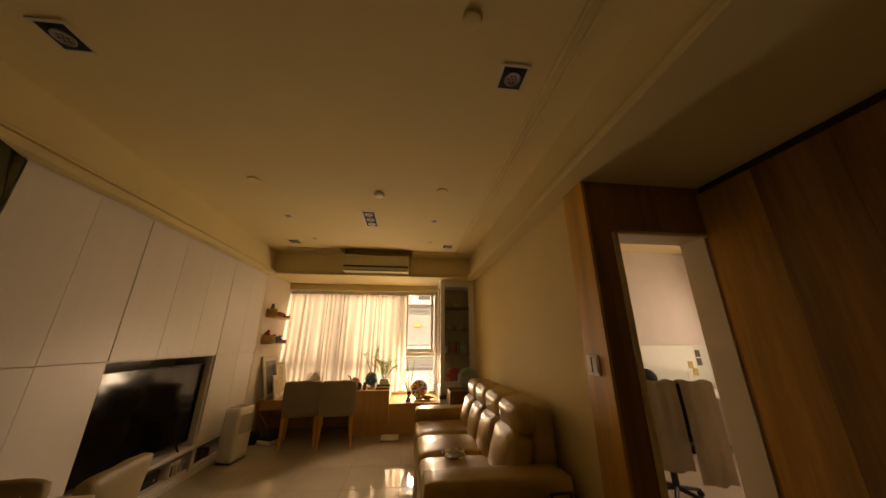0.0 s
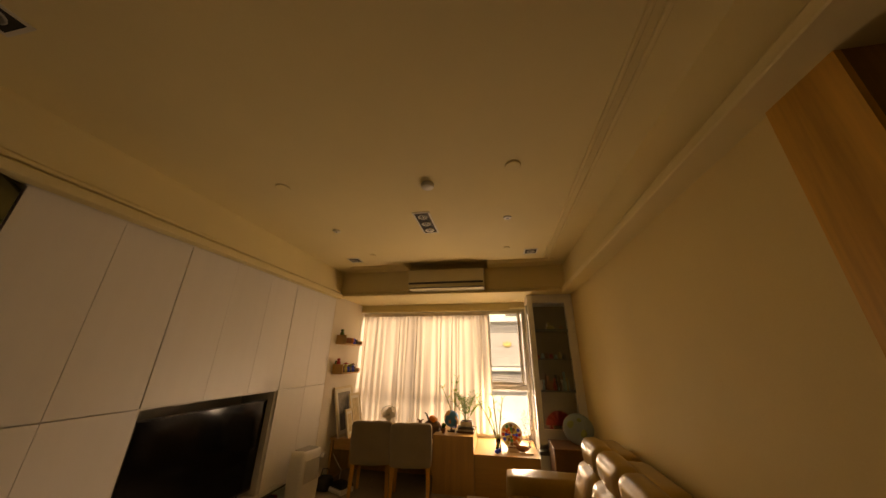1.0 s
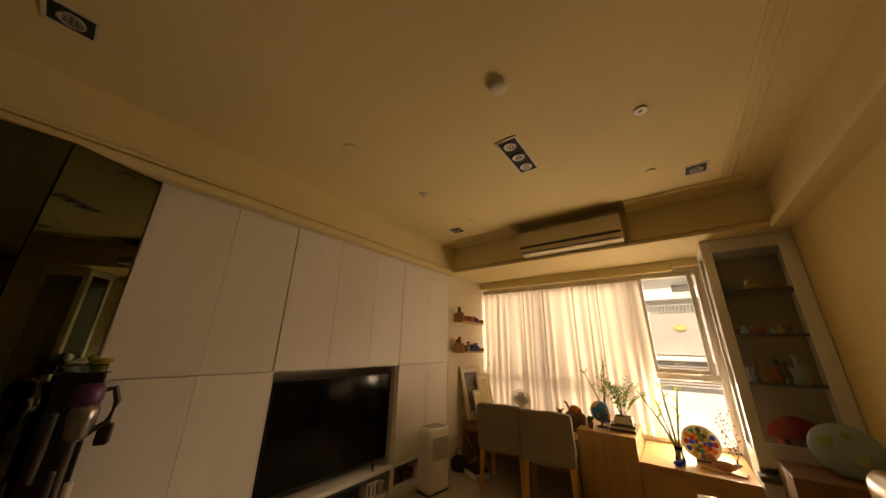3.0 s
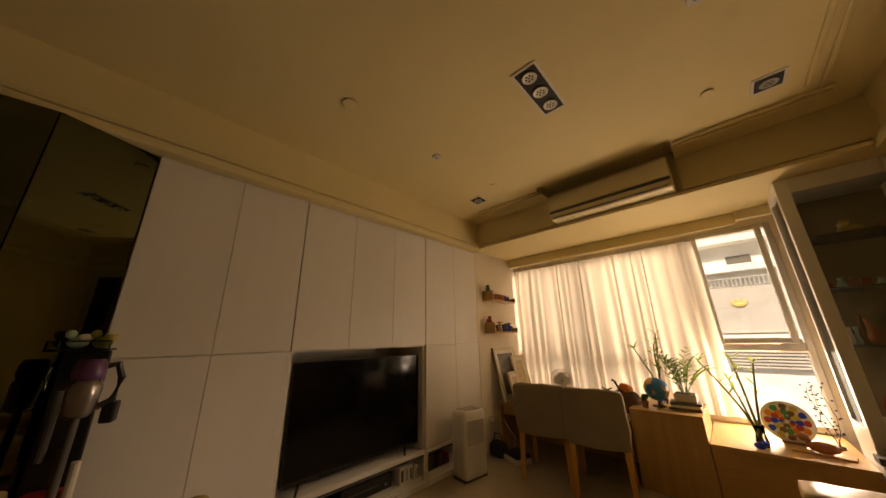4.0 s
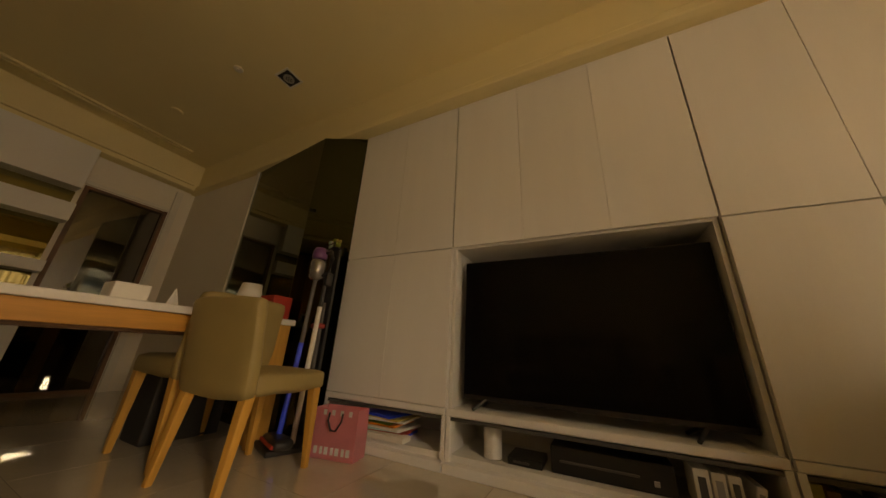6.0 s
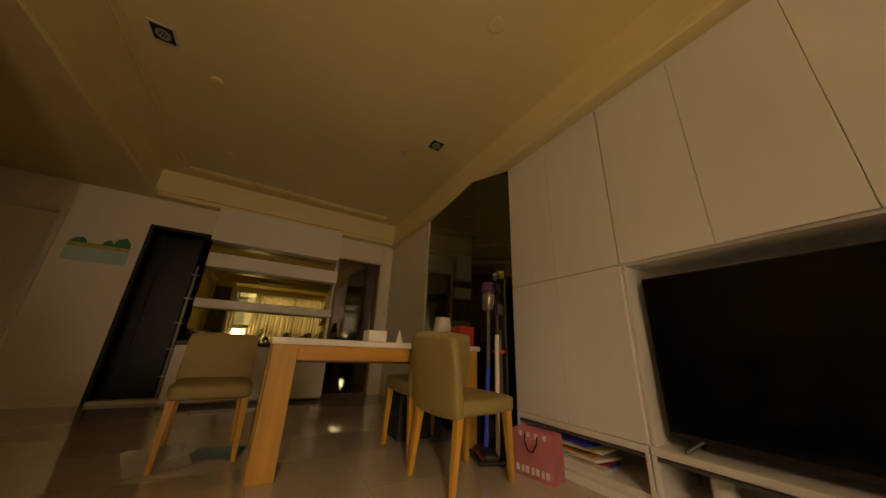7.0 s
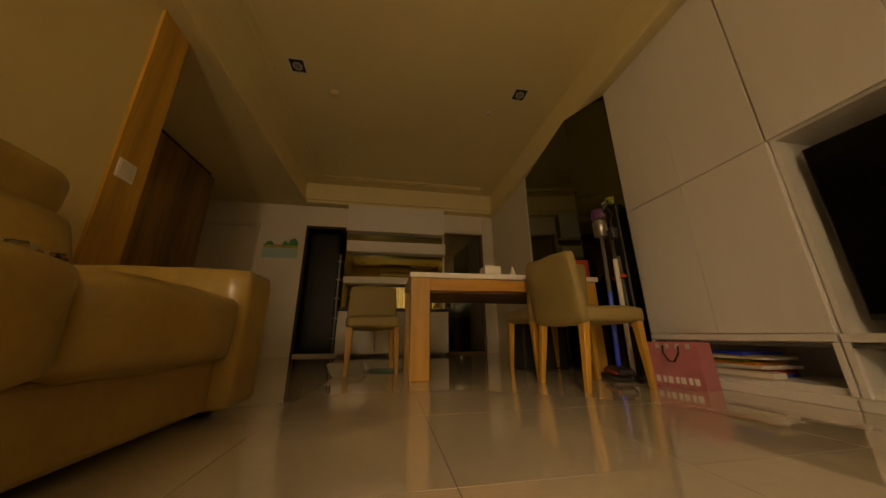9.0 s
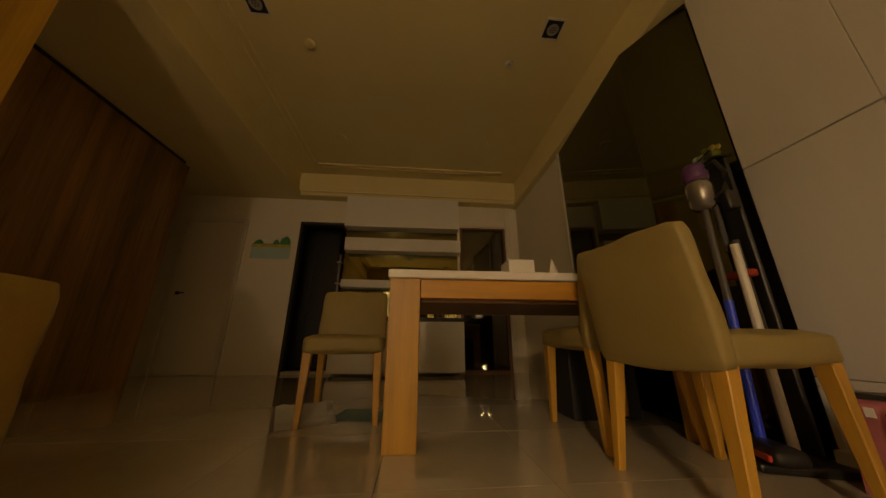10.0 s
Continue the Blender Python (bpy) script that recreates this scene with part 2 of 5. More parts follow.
def pbox(name, x0, x1, y0, y1, z0, z1, material, parent=None, r=0.0, label="", world=True):
    bm = B()
    if r > 0:
        rbx(bm, x0, x1, y0, y1, z0, z1, r)
    else:
        bx(bm, x0, x1, y0, y1, z0, z1)
    return part(name, bm, material, parent, label, world)


def setting(name, boxes, material, label, cat="wall", r=0.0):
    bm = B()
    for b in boxes:
        if r > 0:
            rbx(bm, *b, r)
        else:
            bx(bm, *b)
    return tagged(part(name, bm, material), label, cat, kind="structure")


# ---- structure ----
CEIL, SOF, XC, XE = 2.85, 2.47, -1.85, 1.65
floor = setting("floor", [(-2.4, 5.5, -2.3, 7.75, -0.15, -0.0008)], M_grout, "polished cream stone tile floor with thin dark joints", "floor")
setting("ceiling", [(-2.4, 5.5, -2.3, 5.92, CEIL, CEIL + 0.1), (-2.4, -0.685, 5.92, 7.75, CEIL, CEIL + 0.1), (0.49, 5.5, 5.92, 7.75, CEIL, CEIL + 0.1), (-0.685, 0.49, 6.36, 7.75, CEIL, CEIL + 0.1),
                    (-0.8, 0.6, 5.85, 6.5, CEIL + 0.1, CEIL + 0.15)], M_ceil, "plain cream painted ceiling with recessed lamps", "ceiling")
setting("ceiling_drop_west", [(-2.3, -1.78, 0, 6.3, SOF - 0.015, CEIL)], M_ceil, "cream dropped ceiling edge over the white cabinets", "ceiling")
setting("ceiling_drop_east", [(1.53, XE, 3.17, 6.3, SOF, CEIL), (1.53, 3.3, 0, 3.17, SOF, CEIL)], M_ceil, "cream dropped soffit over the hallway", "ceiling")
setting("ceiling_drop_south", [(-1.78, 1.53, 0, 0.14, SOF, CEIL)], M_ceil, "cream dropped ceiling edge along the sideboard wall", "ceiling")
setting("beam_north", [(-2.3, -0.685, 6.3, 6.56, 2.49, CEIL), (0.49, XE, 6.3, 6.56, 2.49, CEIL), (-0.685, 0.49, 6.3, 6.345, 2.49, 2.508), (-0.685, 0.49, 6.345, 6.56, 2.49, CEIL),
                       (-2.3, XE, 6.56, 7.5, 2.49, CEIL)], M_ceil, "cream boxed beam with a recess for the air conditioner", "beam")
setting("wall_west", [(-2.4, -2.3, -0.1, 7.6, 0, CEIL), (-2.3, -1.83, 0, 1.52, 0, SOF - 0.016), (-2.3, XC, 6.30, 7.6, 0, 2.49)], M_wallw, "white painted side wall")
setting("wall_east", [(XE, 1.77, 3.172, 7.6, 0, CEIL)], M_wall, "plain cream painted wall behind the sofa")
setting("wall_hall_door", [(XE, 1.82, 2.97, 3.17, 0, SOF), (1.82, 2.515, 2.97, 3.17, 2.105, SOF), (2.515, 2.63, 2.97, 3.17, 0, SOF)], M_darkwood, "dark brown wood clad wall round the study doorway")
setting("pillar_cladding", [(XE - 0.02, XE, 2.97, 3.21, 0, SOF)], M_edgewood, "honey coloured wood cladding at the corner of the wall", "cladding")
setting("wall_hall_panel", [(2.51, 2.63, 0.87, 2.968, 0, SOF - 0.06), (2.63, 3.3, 0.87, 0.99, 0, SOF - 0.06)], M_darkwood, "dark brown wood panelled wall along the hallway")
# the sixth board, next to the doorway, is painted as if lit
for k in range(6):
    pbox("panel_board", 2.506, 2.512, 0.872 + k * 0.349, 0.872 + (k + 1) * 0.349 - 0.003, 0.02, SOF - 0.062, M_litpanel if k == 5 else M_darkwood, bpy.data.objects["wall_hall_panel"], world=True)
# set-back block over the panels, the recess shade is in its colour
setting("panel_gap_shade", [(2.54, 3.3, 0.90, 2.968, SOF - 0.06, SOF)], M_gapshade, "near-black block painted as recess shade above the wood panelled wall", "trim")
setting("wall_hall_end", [(3.3, 3.4, -0.1, 3.08, 0, CEIL)], M_wallw, "cream painted wall of the entry")
setting("wall_south", [(1.48, 3.4, -0.1, 0, 0, CEIL), (-1.62, 1.48, -0.1, 0, 2.11, CEIL), (-2.4, -1.62, -0.1, 0, 0, CEIL), (-0.90, 0.80, -0.1, 0, 0, 2.11)], M_wallw, "cream painted wall with a dark doorway")
# window wall: curtain bay, open casement bay
setting("wall_north", [(-2.3, -1.83, 7.5, 7.62, 0, CEIL), (1.05, 1.77, 7.5, 7.62, 0, CEIL), (-1.83, 1.05, 7.5, 7.62, 0, 0.46), (-1.83, 1.05, 7.5, 7.62, 2.40, CEIL)], M_wallw, "white painted window wall")
# rooms behind the openings
setting("wall_back_room", [(-2.3, 3.4, -2.3, -2.2, 0, CEIL), (-2.4, -2.3, -2.3, -0.1, 0, CEIL), (1.8, 1.9, -2.2, -0.1, 0, CEIL), (0.3, 0.4, -2.2, -0.1, 0, CEIL)], M_wallw, "pale wall of the unlit back room")
setting("wall_study", [(5.3, 5.4, 3.08, 3.85, 0, CEIL), (5.3, 5.4, 5.15, 5.72, 0, CEIL), (5.3, 5.4, 3.85, 5.15, 0, 0.9), (5.3, 5.4, 3.85, 5.15, 2.3, CEIL), (2.632, 5.4, 3.08, 3.17, 0, CEIL), (1.772, 5.4, 5.60, 5.72, 0, CEIL)], M_pinkwall, "pale pinkish painted wall of the study")


def moulding(name, runs, label):
    bm = B()
    for r in runs:
        rbx(bm, *r, 0.006, 1)
    return tagged(part(name, bm, M_ceil), label, "moulding", kind="structure")


moulding("trim_ceiling_edge", [(-1.80, -1.735, 0.14, 6.3, SOF - 0.03, SOF + 0.03), (-1.79, -1.755, 0.14, 6.3, SOF + 0.05, SOF + 0.075),
                               (1.475, 1.55, 0.14, 6.3, SOF - 0.015, SOF + 0.04), (1.50, 1.54, 0.14, 6.3, SOF + 0.06, SOF + 0.085),
                               (-1.735, 1.475, 0.13, 0.19, SOF - 0.015, SOF + 0.04), (-1.735, 1.475, 0.13, 0.165, SOF + 0.06, SOF + 0.085),
                               (-1.735, 1.475, 6.255, 6.31, 2.472, 2.505), (-1.735, -0.69, 6.272, 6.31, 2.520, 2.540), (0.495, 1.475, 6.272, 6.31, 2.520, 2.540)], "stepped cream moulding round the dropped edge")
moulding("trim_ceiling_lines", [(-1.5, 1.2, 0.35, 0.375, CEIL - 0.024, CEIL + 0.002), (-1.5, 1.2, 0.42, 0.445, CEIL - 0.024, CEIL + 0.002),
                                (1.285, 1.31, 0.5, 5.95, CEIL - 0.024, CEIL + 0.002), (1.215, 1.24, 0.5, 5.88, CEIL - 0.024, CEIL + 0.002),
                                (-1.5, -0.70, 5.97, 5.995, CEIL - 0.024, CEIL + 0.002), (-1.5, -0.70, 6.04, 6.065, CEIL - 0.024, CEIL + 0.002),
                                (0.505, 1.36, 5.97, 5.995, CEIL - 0.024, CEIL + 0.002), (0.505, 1.36, 6.04, 6.065, CEIL - 0.024, CEIL + 0.002)], "thin cream moulding lines on the ceiling")
moulding("trim_doorway_study", [(1.795, 1.832, 2.955, 2.985, 0, 2.10), (1.832, 2.50, 2.955, 2.985, 2.085, 2.11)], "narrow wood edge of the study doorway")
setting("trim_door_lining", [(2.50, 2.514, 2.99, 3.175, 0, 2.104), (1.821, 1.830, 2.99, 3.175, 0, 2.104), (1.831, 2.499, 2.99, 3.175, 2.095, 2.104)], M_pinkwall, "pale painted lining of the study doorway", "trim")
setting("baseboard", [(XE - 0.012, XE, 3.22, 6.04, 0, 0.07), (1.52, 2.2, 0.0, 0.012, 0, 0.07)], M_wallw, "low cream baseboard", "baseboard")

# window: frame, sashes, panes
win = thing("window_1", (-0.39, 7.5, 0.46), "white framed window, curtained but for one casement bay", "window", kind="structure")
bm = B()
for b in [(-1.83, -1.78, 7.48, 7.58, 0.46, 2.40), (1.0, 1.05, 7.48, 7.58, 0.46, 2.40), (-1.78, 1.0, 7.48, 7.58, 2.35, 2.40), (-1.78, 1.0, 7.48, 7.58, 0.46, 0.51), (0.37, 0.43, 7.48, 7.58, 0.51, 2.35), (-0.72, -0.66, 7.48, 7.58, 0.51, 2.35), (-1.78, 1.0, 7.48, 7.57, 1.13, 1.21)]:
    rbx(bm, *b, 0.006, 1)
part("window_frame", bm, M_alu, win, "aluminium window frame", world=True)
sash = B()
for b in [(0.42, 0.455, 7.45, 7.5, 1.20, 2.38), (0.925, 0.975, 7.45, 7.5, 1.20, 2.38), (0.455, 0.925, 7.45, 7.5, 2.34, 2.38), (0.455, 0.925, 7.45, 7.5, 1.20, 1.255)]:
    rbx(sash, *b, 0.006, 1)
part("sash", sash, M_alu, win, "aluminium casement sash", world=True)
for nm, b in (("pane", (0.455, 0.925, 7.472, 7.478, 1.255, 2.34)), ("pane", (0.43, 1.0, 7.53, 7.536, 0.51, 1.13))):
    p = pbox(nm, *b, M_glass, win, label="clear glass pane")
    p.visible_shadow = False

# ---- far side of the street ----
fac = thing("apartment_building", (2.0, 19.0, -6.0), "white apartment building with grey panels across the street", "building")
bm = B()
bx(bm, -10, 16, 19.0, 22, -6, 4.6)
part("wall", bm, M_bldw, fac, world=True)
bm = B()
bx(bm, -10, 16, 18.4, 19.0, 3.5, 3.75)
bx(bm, -10, 16, 18.3, 19.0, 4.6, 4.9)
part("ledge", bm, M_bldw, fac, "white concrete balcony ledge", world=True)
bm = B()
bx(bm, 0.0, 2.3, 18.7, 18.98, 1.27, 2.95)
part("sign_panel", bm, M_bldg, fac, "dark grey panel with a gold emblem", world=True)
bm = B()
ball(bm, 0.12, (1.0, 18.66, 2.28), (1.5, 0.15, 0.7), 12)
for ex in (-0.16, 0.0, 0.16):
    ball(bm, 0.07, (1.0 + ex, 18.66, 2.42 - 0.3 * abs(ex)), (1, 0.15, 1.3), 10)
part("emblem", bm, M_gold, fac, world=True)
pbox("column", -0.42, -0.05, 18.6, 18.98, 0.9, 2.95, M_bldw, fac, 0.01)
pbox("sill_ledge", -0.6, 2.6, 18.5, 18.98, 1.05, 1.22, M_bldw, fac, 0.01)
for i in range(9):
    pbox("louvre", -0.1, 2.4, 18.75, 18.98, 0.08 + i * 0.105, 0.145 + i * 0.105, M_bldg, fac)
pbox("rail_bar", 0.1, 2.4, 18.62, 18.66, 3.25, 3.29, M_bldg, fac)
for i in range(19):
    pbox("rail_slat", 0.12 + i * 0.12, 0.15 + i * 0.12, 18.63, 18.65, 2.96, 3.25, M_bldg, fac)
for i in range(5):
    pbox("facade_window", -4.2 + i * 2.6, -3.5 + i * 2.6, 18.95, 19.02, 3.85, 4.15, M_dgrey, fac)
tagged(part("ground", (lambda b: (bx(b, -300, 300, 8.0, 400, -6.2, -6.0), b)[1])(B()), M_bldg), "grey street ground outside", "ground", kind="structure")

# ---- wall cabinets round the television ----
DX = 0.022


def cabinet_unit(name, y0, y1, label, uppers, lowers, top=2.44, niche=False):
    c = thing(name, (-2.08, (y0 + y1) / 2, 0), label, "cabinet", group="white cabinet wall")
    bk = -2.29
    front = XC - DX - 0.002
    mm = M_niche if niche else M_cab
    pbox("side_panel", bk, front, y0, y0 + 0.02, 0.045, top, mm, c)
    pbox("side_panel", bk, front, y1 - 0.02, y1, 0.045, top, mm, c)
    pbox("back_panel", bk, bk + 0.015, y0 + 0.02, y1 - 0.02, 0.045, top, mm, c)
    for z0, z1 in ((0.045, 0.075), (0.235, 0.295), (top - 0.02, top), (1.235, 1.26)):
        pbox("shelf", bk + 0.015, front, y0 + 0.02, y1 - 0.02, z0, z1, mm, c)
    pbox("plinth", bk, XC + 0.03, y0, y1, 0, 0.045, M_cab, c, 0.004)
    pbox("shelf_edge", front, XC + 0.004, y0 + 0.003, y1 - 0.003, 0.26, 0.295, M_cab, c, 0.003)
    pbox("track", front, XC - 0.004, y0 + 0.003, y1 - 0.003, 0.236, 0.252, M_dgrey, c, 0.002, "dark sliding track")
    post = [y0 + 0.012, y1 - 0.012]
    for yy in post:
        pbox("post", front, XC, yy - 0.012, yy + 0.012, 0.046, 0.258, M_cab, c, 0.002)
    for (a, b) in zip(uppers, uppers[1:]):
        pbox("door", XC - DX, XC, a + 0.0012, b - 0.0012, 1.249, top, M_cab, c, 0.0012)
    for (a, b) in zip(lowers, lowers[1:]):
        pbox("door", XC - DX, XC, a + 0.0012, b - 0.0012, 0.299, 1.242, M_cab, c, 0.0012)
    return c


cabinet_unit("wall_cabinet", 3.08, 4.006, "tall white handleless cabinet with an open bottom shelf of magazines", [3.082, 3.54, 4.005], [3.082, 3.54, 4.005])
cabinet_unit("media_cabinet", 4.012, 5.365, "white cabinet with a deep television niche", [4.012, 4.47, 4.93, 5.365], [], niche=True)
cabinet_unit("wall_cabinet", 5.372, 6.298, "tall white handleless cabinet beside the air purifier", [5.372, 5.85, 6.297], [5.372, 5.85, 6.297])
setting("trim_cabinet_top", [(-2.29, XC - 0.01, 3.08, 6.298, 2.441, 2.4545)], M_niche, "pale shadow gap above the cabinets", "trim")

tv = thing("television", (-2.0, 4.70, 0.30), "large black flat television standing in the white niche, switched off", "television")
pbox("casing", -1.965, -1.93, 4.075, 5.335, 0.345, 1.155, M_black, tv, 0.006)
pbox("screen", -1.929, -1.926, 4.085, 5.325, 0.37, 1.147, M_screen, tv, label="glossy black screen")
for yy in (4.22, 5.18):
    bm = B()
    tube(bm, [(-1.87, yy - 0.06, 0.303), (-1.95, yy, 0.36)], 0.009)
    tube(bm, [(-2.06, yy - 0.06, 0.303), (-1.95, yy, 0.36)], 0.009)
    part("foot", bm, M_black, tv, world=True)

# ---- tinted mirror panels ----
def slab(name, a, b, z0, z1, th, material, label, cat, kind=""):
    a, b = Vector((*a, 0)), Vector((*b, 0))
    d = b - a
    ang = math.degrees(math.atan2(d.y, d.x))
    t = thing(name, (a.x, a.y, z0), label, cat, rz=ang, kind=kind)
    bm = B()
    rbx(bm, 0, d.length, 0.0, th, 0, z1 - z0, 0.002, 1)
    part("panel", bm, material, t)
    return t


slab("mirror_panel", (-1.80, 1.53), (-1.682, 2.700), 0.0, 2.44, 0.012, M_mirror, "tall dark brown tinted mirror beside the dining table", "mirror", "structure")
slab("mirror_panel", (-1.678, 2.705), (-1.852, 3.075), 0.0, 2.44, 0.012, M_mirror, "slanted brown tinted mirror next to the cabinet", "mirror", "structure")
setting("mirror_edge", [(-1.825, -1.785, 1.50, 1.528, 0, 2.44)], M_offwhite, "pale metal edge strip of the mirror", "trim")
setting("mirror_backing", [(-2.29, -1.90, 1.55, 3.05, 0, 2.44)], M_blackm, "closed black backing behind the mirrors", "wall")

# ---- sofa ----
def cushion(bm, x0, x1, y0, y1, z0, z1, r=0.05, puff=0.02, seed=0, m=None):
    sub = B()
    bx(sub, -0.5, 0.5, -0.5, 0.5, -0.5, 0.5)
    bmesh.ops.subdivide_edges(sub, edges=sub.edges[:], cuts=11, use_grid_fill=True)
    sx, sy, sz = x1 - x0, y1 - y0, z1 - z0
    rnd = random.Random(seed)
    ox = rnd.random() * 20
    for v in sub.verts:
        p = Vector((v.co.x * sx, v.co.y * sy, v.co.z * sz))
        inner = Vector((max(-sx / 2 + r, min(sx / 2 - r, p.x)), max(-sy / 2 + r, min(sy / 2 - r, p.y)), max(-sz / 2 + r, min(sz / 2 - r, p.z))))
        d = p - inner
        if d.length > 1e-6:
            p = inner + d.normalized() * r
        n = Vector((v.co.x ** 5 * 32, v.co.y ** 5 * 32, v.co.z ** 5 * 32))
        fx = 1 - (2 * v.co.x) ** 2 if abs(v.co.x) < 0.5 else 0
        fy = 1 - (2 * v.co.y) ** 2 if abs(v.co.y) < 0.5 else 0
        fz = 1 - (2 * v.co.z) ** 2 if abs(v.co.z) < 0.5 else 0
        bul = puff * (max(fx * fy, fx * fz, fy * fz))
        w = noise.noise(Vector((p.x * 7 + ox, p.y * 7, p.z * 7))) * 0.008
        p += n.normalized() * (bul + w) if n.length > 1e-6 else Vector((0, 0, 0))
        v.co = p + Vector(((x0 + x1) / 2, (y0 + y1) / 2, (z0 + z1) / 2))
        if m:
            v.co = m @ v.co
    me = bpy.data.meshes.new("tmp")
    sub.to_mesh(me)
    sub.free()
    bm.from_mesh(me)
    bpy.data.meshes.remove(me)


sofa = thing("sofa", (1.1, 4.58, 0), "long tan leather sofa with high padded headrests against the wall", "sofa")
SY0, SY1 = 3.41, 5.76
bm = B(); rbx(bm, 0.67, 1.55, SY0 + 0.06, SY1 - 0.06, 0.035, 0.22, 0.015)
part("base", bm, M_sofa, sofa, world=True)
for yy in (SY0 + 0.12, SY1 - 0.12):
    for xx in (0.75, 1.5):
        pbox("foot", xx - 0.03, xx + 0.03, yy - 0.03, yy + 0.03, 0, 0.036, M_black, sofa)
for k, (a, b) in enumerate(((SY0, SY0 + 0.25), (SY1 - 0.25, SY1))):
    bm = B(); cushion(bm, 0.60, 1.56, a, b, 0.03, 0.575, 0.028, 0.004, k)
    part("armrest", bm, M_sofa, sofa, world=True, smooth=True)
for k in range(3):
    a = SY0 + 0.25 + k * (SY1 - SY0 - 0.5) / 3
    b = a + (SY1 - SY0 - 0.5) / 3
    bm = B(); cushion(bm, 0.605, 1.32, a + 0.004, b - 0.004, 0.21, 0.45, 0.05, 0.022, 10 + k)
    part("seat_cushion", bm, M_sofa, sofa, world=True, smooth=True)
nb = 4
for k in range(nb):
    w = (SY1 - SY0 - 0.5) / nb
    a = SY0 + 0.25 + k * w
    tilt = Matrix.Translation((1.2, 0, 0.42)) @ Matrix.Rotation(radians(16), 4, 'Y') @ Matrix.Translation((-1.2, 0, -0.42))
    bm = B(); cushion(bm, 1.16, 1.36, a + 0.004, a + w - 0.004, 0.40, 0.77, 0.06, 0.03, 20 + k, tilt)
    part("back_cushion", bm, M_sofa, sofa, world=True, smooth=True)
    tilt2 = Matrix.Translation((1.30, 0, 0.78)) @ Matrix.Rotation(radians(-4), 4, 'Y') @ Matrix.Translation((-1.30, 0, -0.78))
    bm = B(); cushion(bm, 1.29, 1.48, a + 0.006, a + w - 0.006, 0.72, 0.935, 0.07, 0.012, 30 + k, tilt2)
    part("headrest", bm, M_sofa, sofa, world=True, smooth=True)
for k in range(3):
    w = (SY1 - SY0 - 0.5) / 3
    a = SY0 + 0.25 + k * w
    bm = B(); cushion(bm, 1.42, 1.60, a + 0.004, a + w - 0.004, 0.2, 0.93, 0.05, 0.005, 40 + k)
    part("back_frame", bm, M_sofa, sofa, world=True, smooth=True)

# ---- chairs ----
def chair(name, at, rz, label, fabric, group, back_h=0.80, s=1.0):
    c = thing(name, at, label, "chair", rz=rz, group=group)
    c.scale = (s, s, s)
    bm = B(); cushion(bm, -0.225, 0.225, -0.20, 0.255, 0.375, 0.475, 0.028, 0.010, 3)
    part("seat", bm, fabric, c, smooth=True)
    tl = Matrix.Translation((0, -0.20, 0.38)) @ Matrix.Rotation(radians(7), 4, 'X') @ Matrix.Translation((0, 0.20, -0.38))
    bm = B(); cushion(bm, -0.23, 0.23, -0.245, -0.175, 0.368, back_h, 0.026, 0.008, 5, tl)
    part("backrest", bm, fabric, c, smooth=True)
    for sx in (-1, 1):
        for sy in (-1, 1):
            bm = B()
            top = Vector((sx * 0.195, 0.205 if sy > 0 else -0.20, 0.385))
            bot = Vector((sx * 0.205, 0.225 if sy > 0 else -0.245, 0))
            vs = []
            for q, r in ((bot, 0.014), (top, 0.024)):
                vs.append([bm.verts.new(q + Vector((dx * r, dy * r, 0))) for dx, dy in ((-1, -1), (1, -1), (1, 1), (-1, 1))])
            for i in range(4):
                bm.faces.new((vs[0][i], vs[0][(i + 1) % 4], vs[1][(i + 1) % 4], vs[1][i]))
            bm.faces.new(vs[0][::-1]); bm.faces.new(vs[1])
            bmesh.ops.bevel(bm, geom=bm.edges[:], offset=0.003, segments=1, affect='EDGES')
            part("leg", bm, M_leg, c)
    return c


chair("dining_chair", (-1.24, 3.23, 0), 97, "olive leatherette dining chair turned away from the table", M_chair, "dining chairs", 0.81, s=0.97)
chair("dining_chair", (-1.25, 2.67, 0), 180, "olive leatherette dining chair pushed under the table", M_chair, "dining chairs", s=1.05)
chair("dining_chair", (0.165, 2.235, 0), 5, "olive leatherette dining chair beside the table end", M_chair, "dining chairs", s=0.96)
chair("desk_chair", (-1.06, 6.36, 0), 13, "grey upholstered chair with wooden legs facing the window desk", M_chairg, "desk chairs", 0.80, 1.07)
chair("desk_chair", (-0.555, 6.36, 0), 12, "grey upholstered chair standing close beside its twin at the desk", M_chairg, "desk chairs", 0.80, 1.07)

# ---- dining table ----
tb = thing("dining_table", (-0.88, 2.43, 0), "wooden dining table with a white top and broad panel legs", "table")
pbox("tabletop", -1.66, -0.115, 2.01, 2.87, 0.710, 0.750, M_ceram, tb, 0.006, "white top")
for y0, y1 in ((2.05, 2.09), (2.805, 2.845)):
    pbox("rail", -1.59, -0.267, y0, y1, 0.620, 0.709, M_tableh, tb, 0.003)
pbox("drawer_board", -1.57, -0.275, 2.10, 2.795, 0.605, 0.707, M_brown, tb, 0.003)
for x0, x1 in ((-0.265, -0.125), (-1.635, -1.495)):
    for y0, y1 in ((2.792, 2.86), (2.02, 2.088)):
        pbox("leg", x0, x1, y0, y1, 0, 0.709, M_table, tb, 0.004)

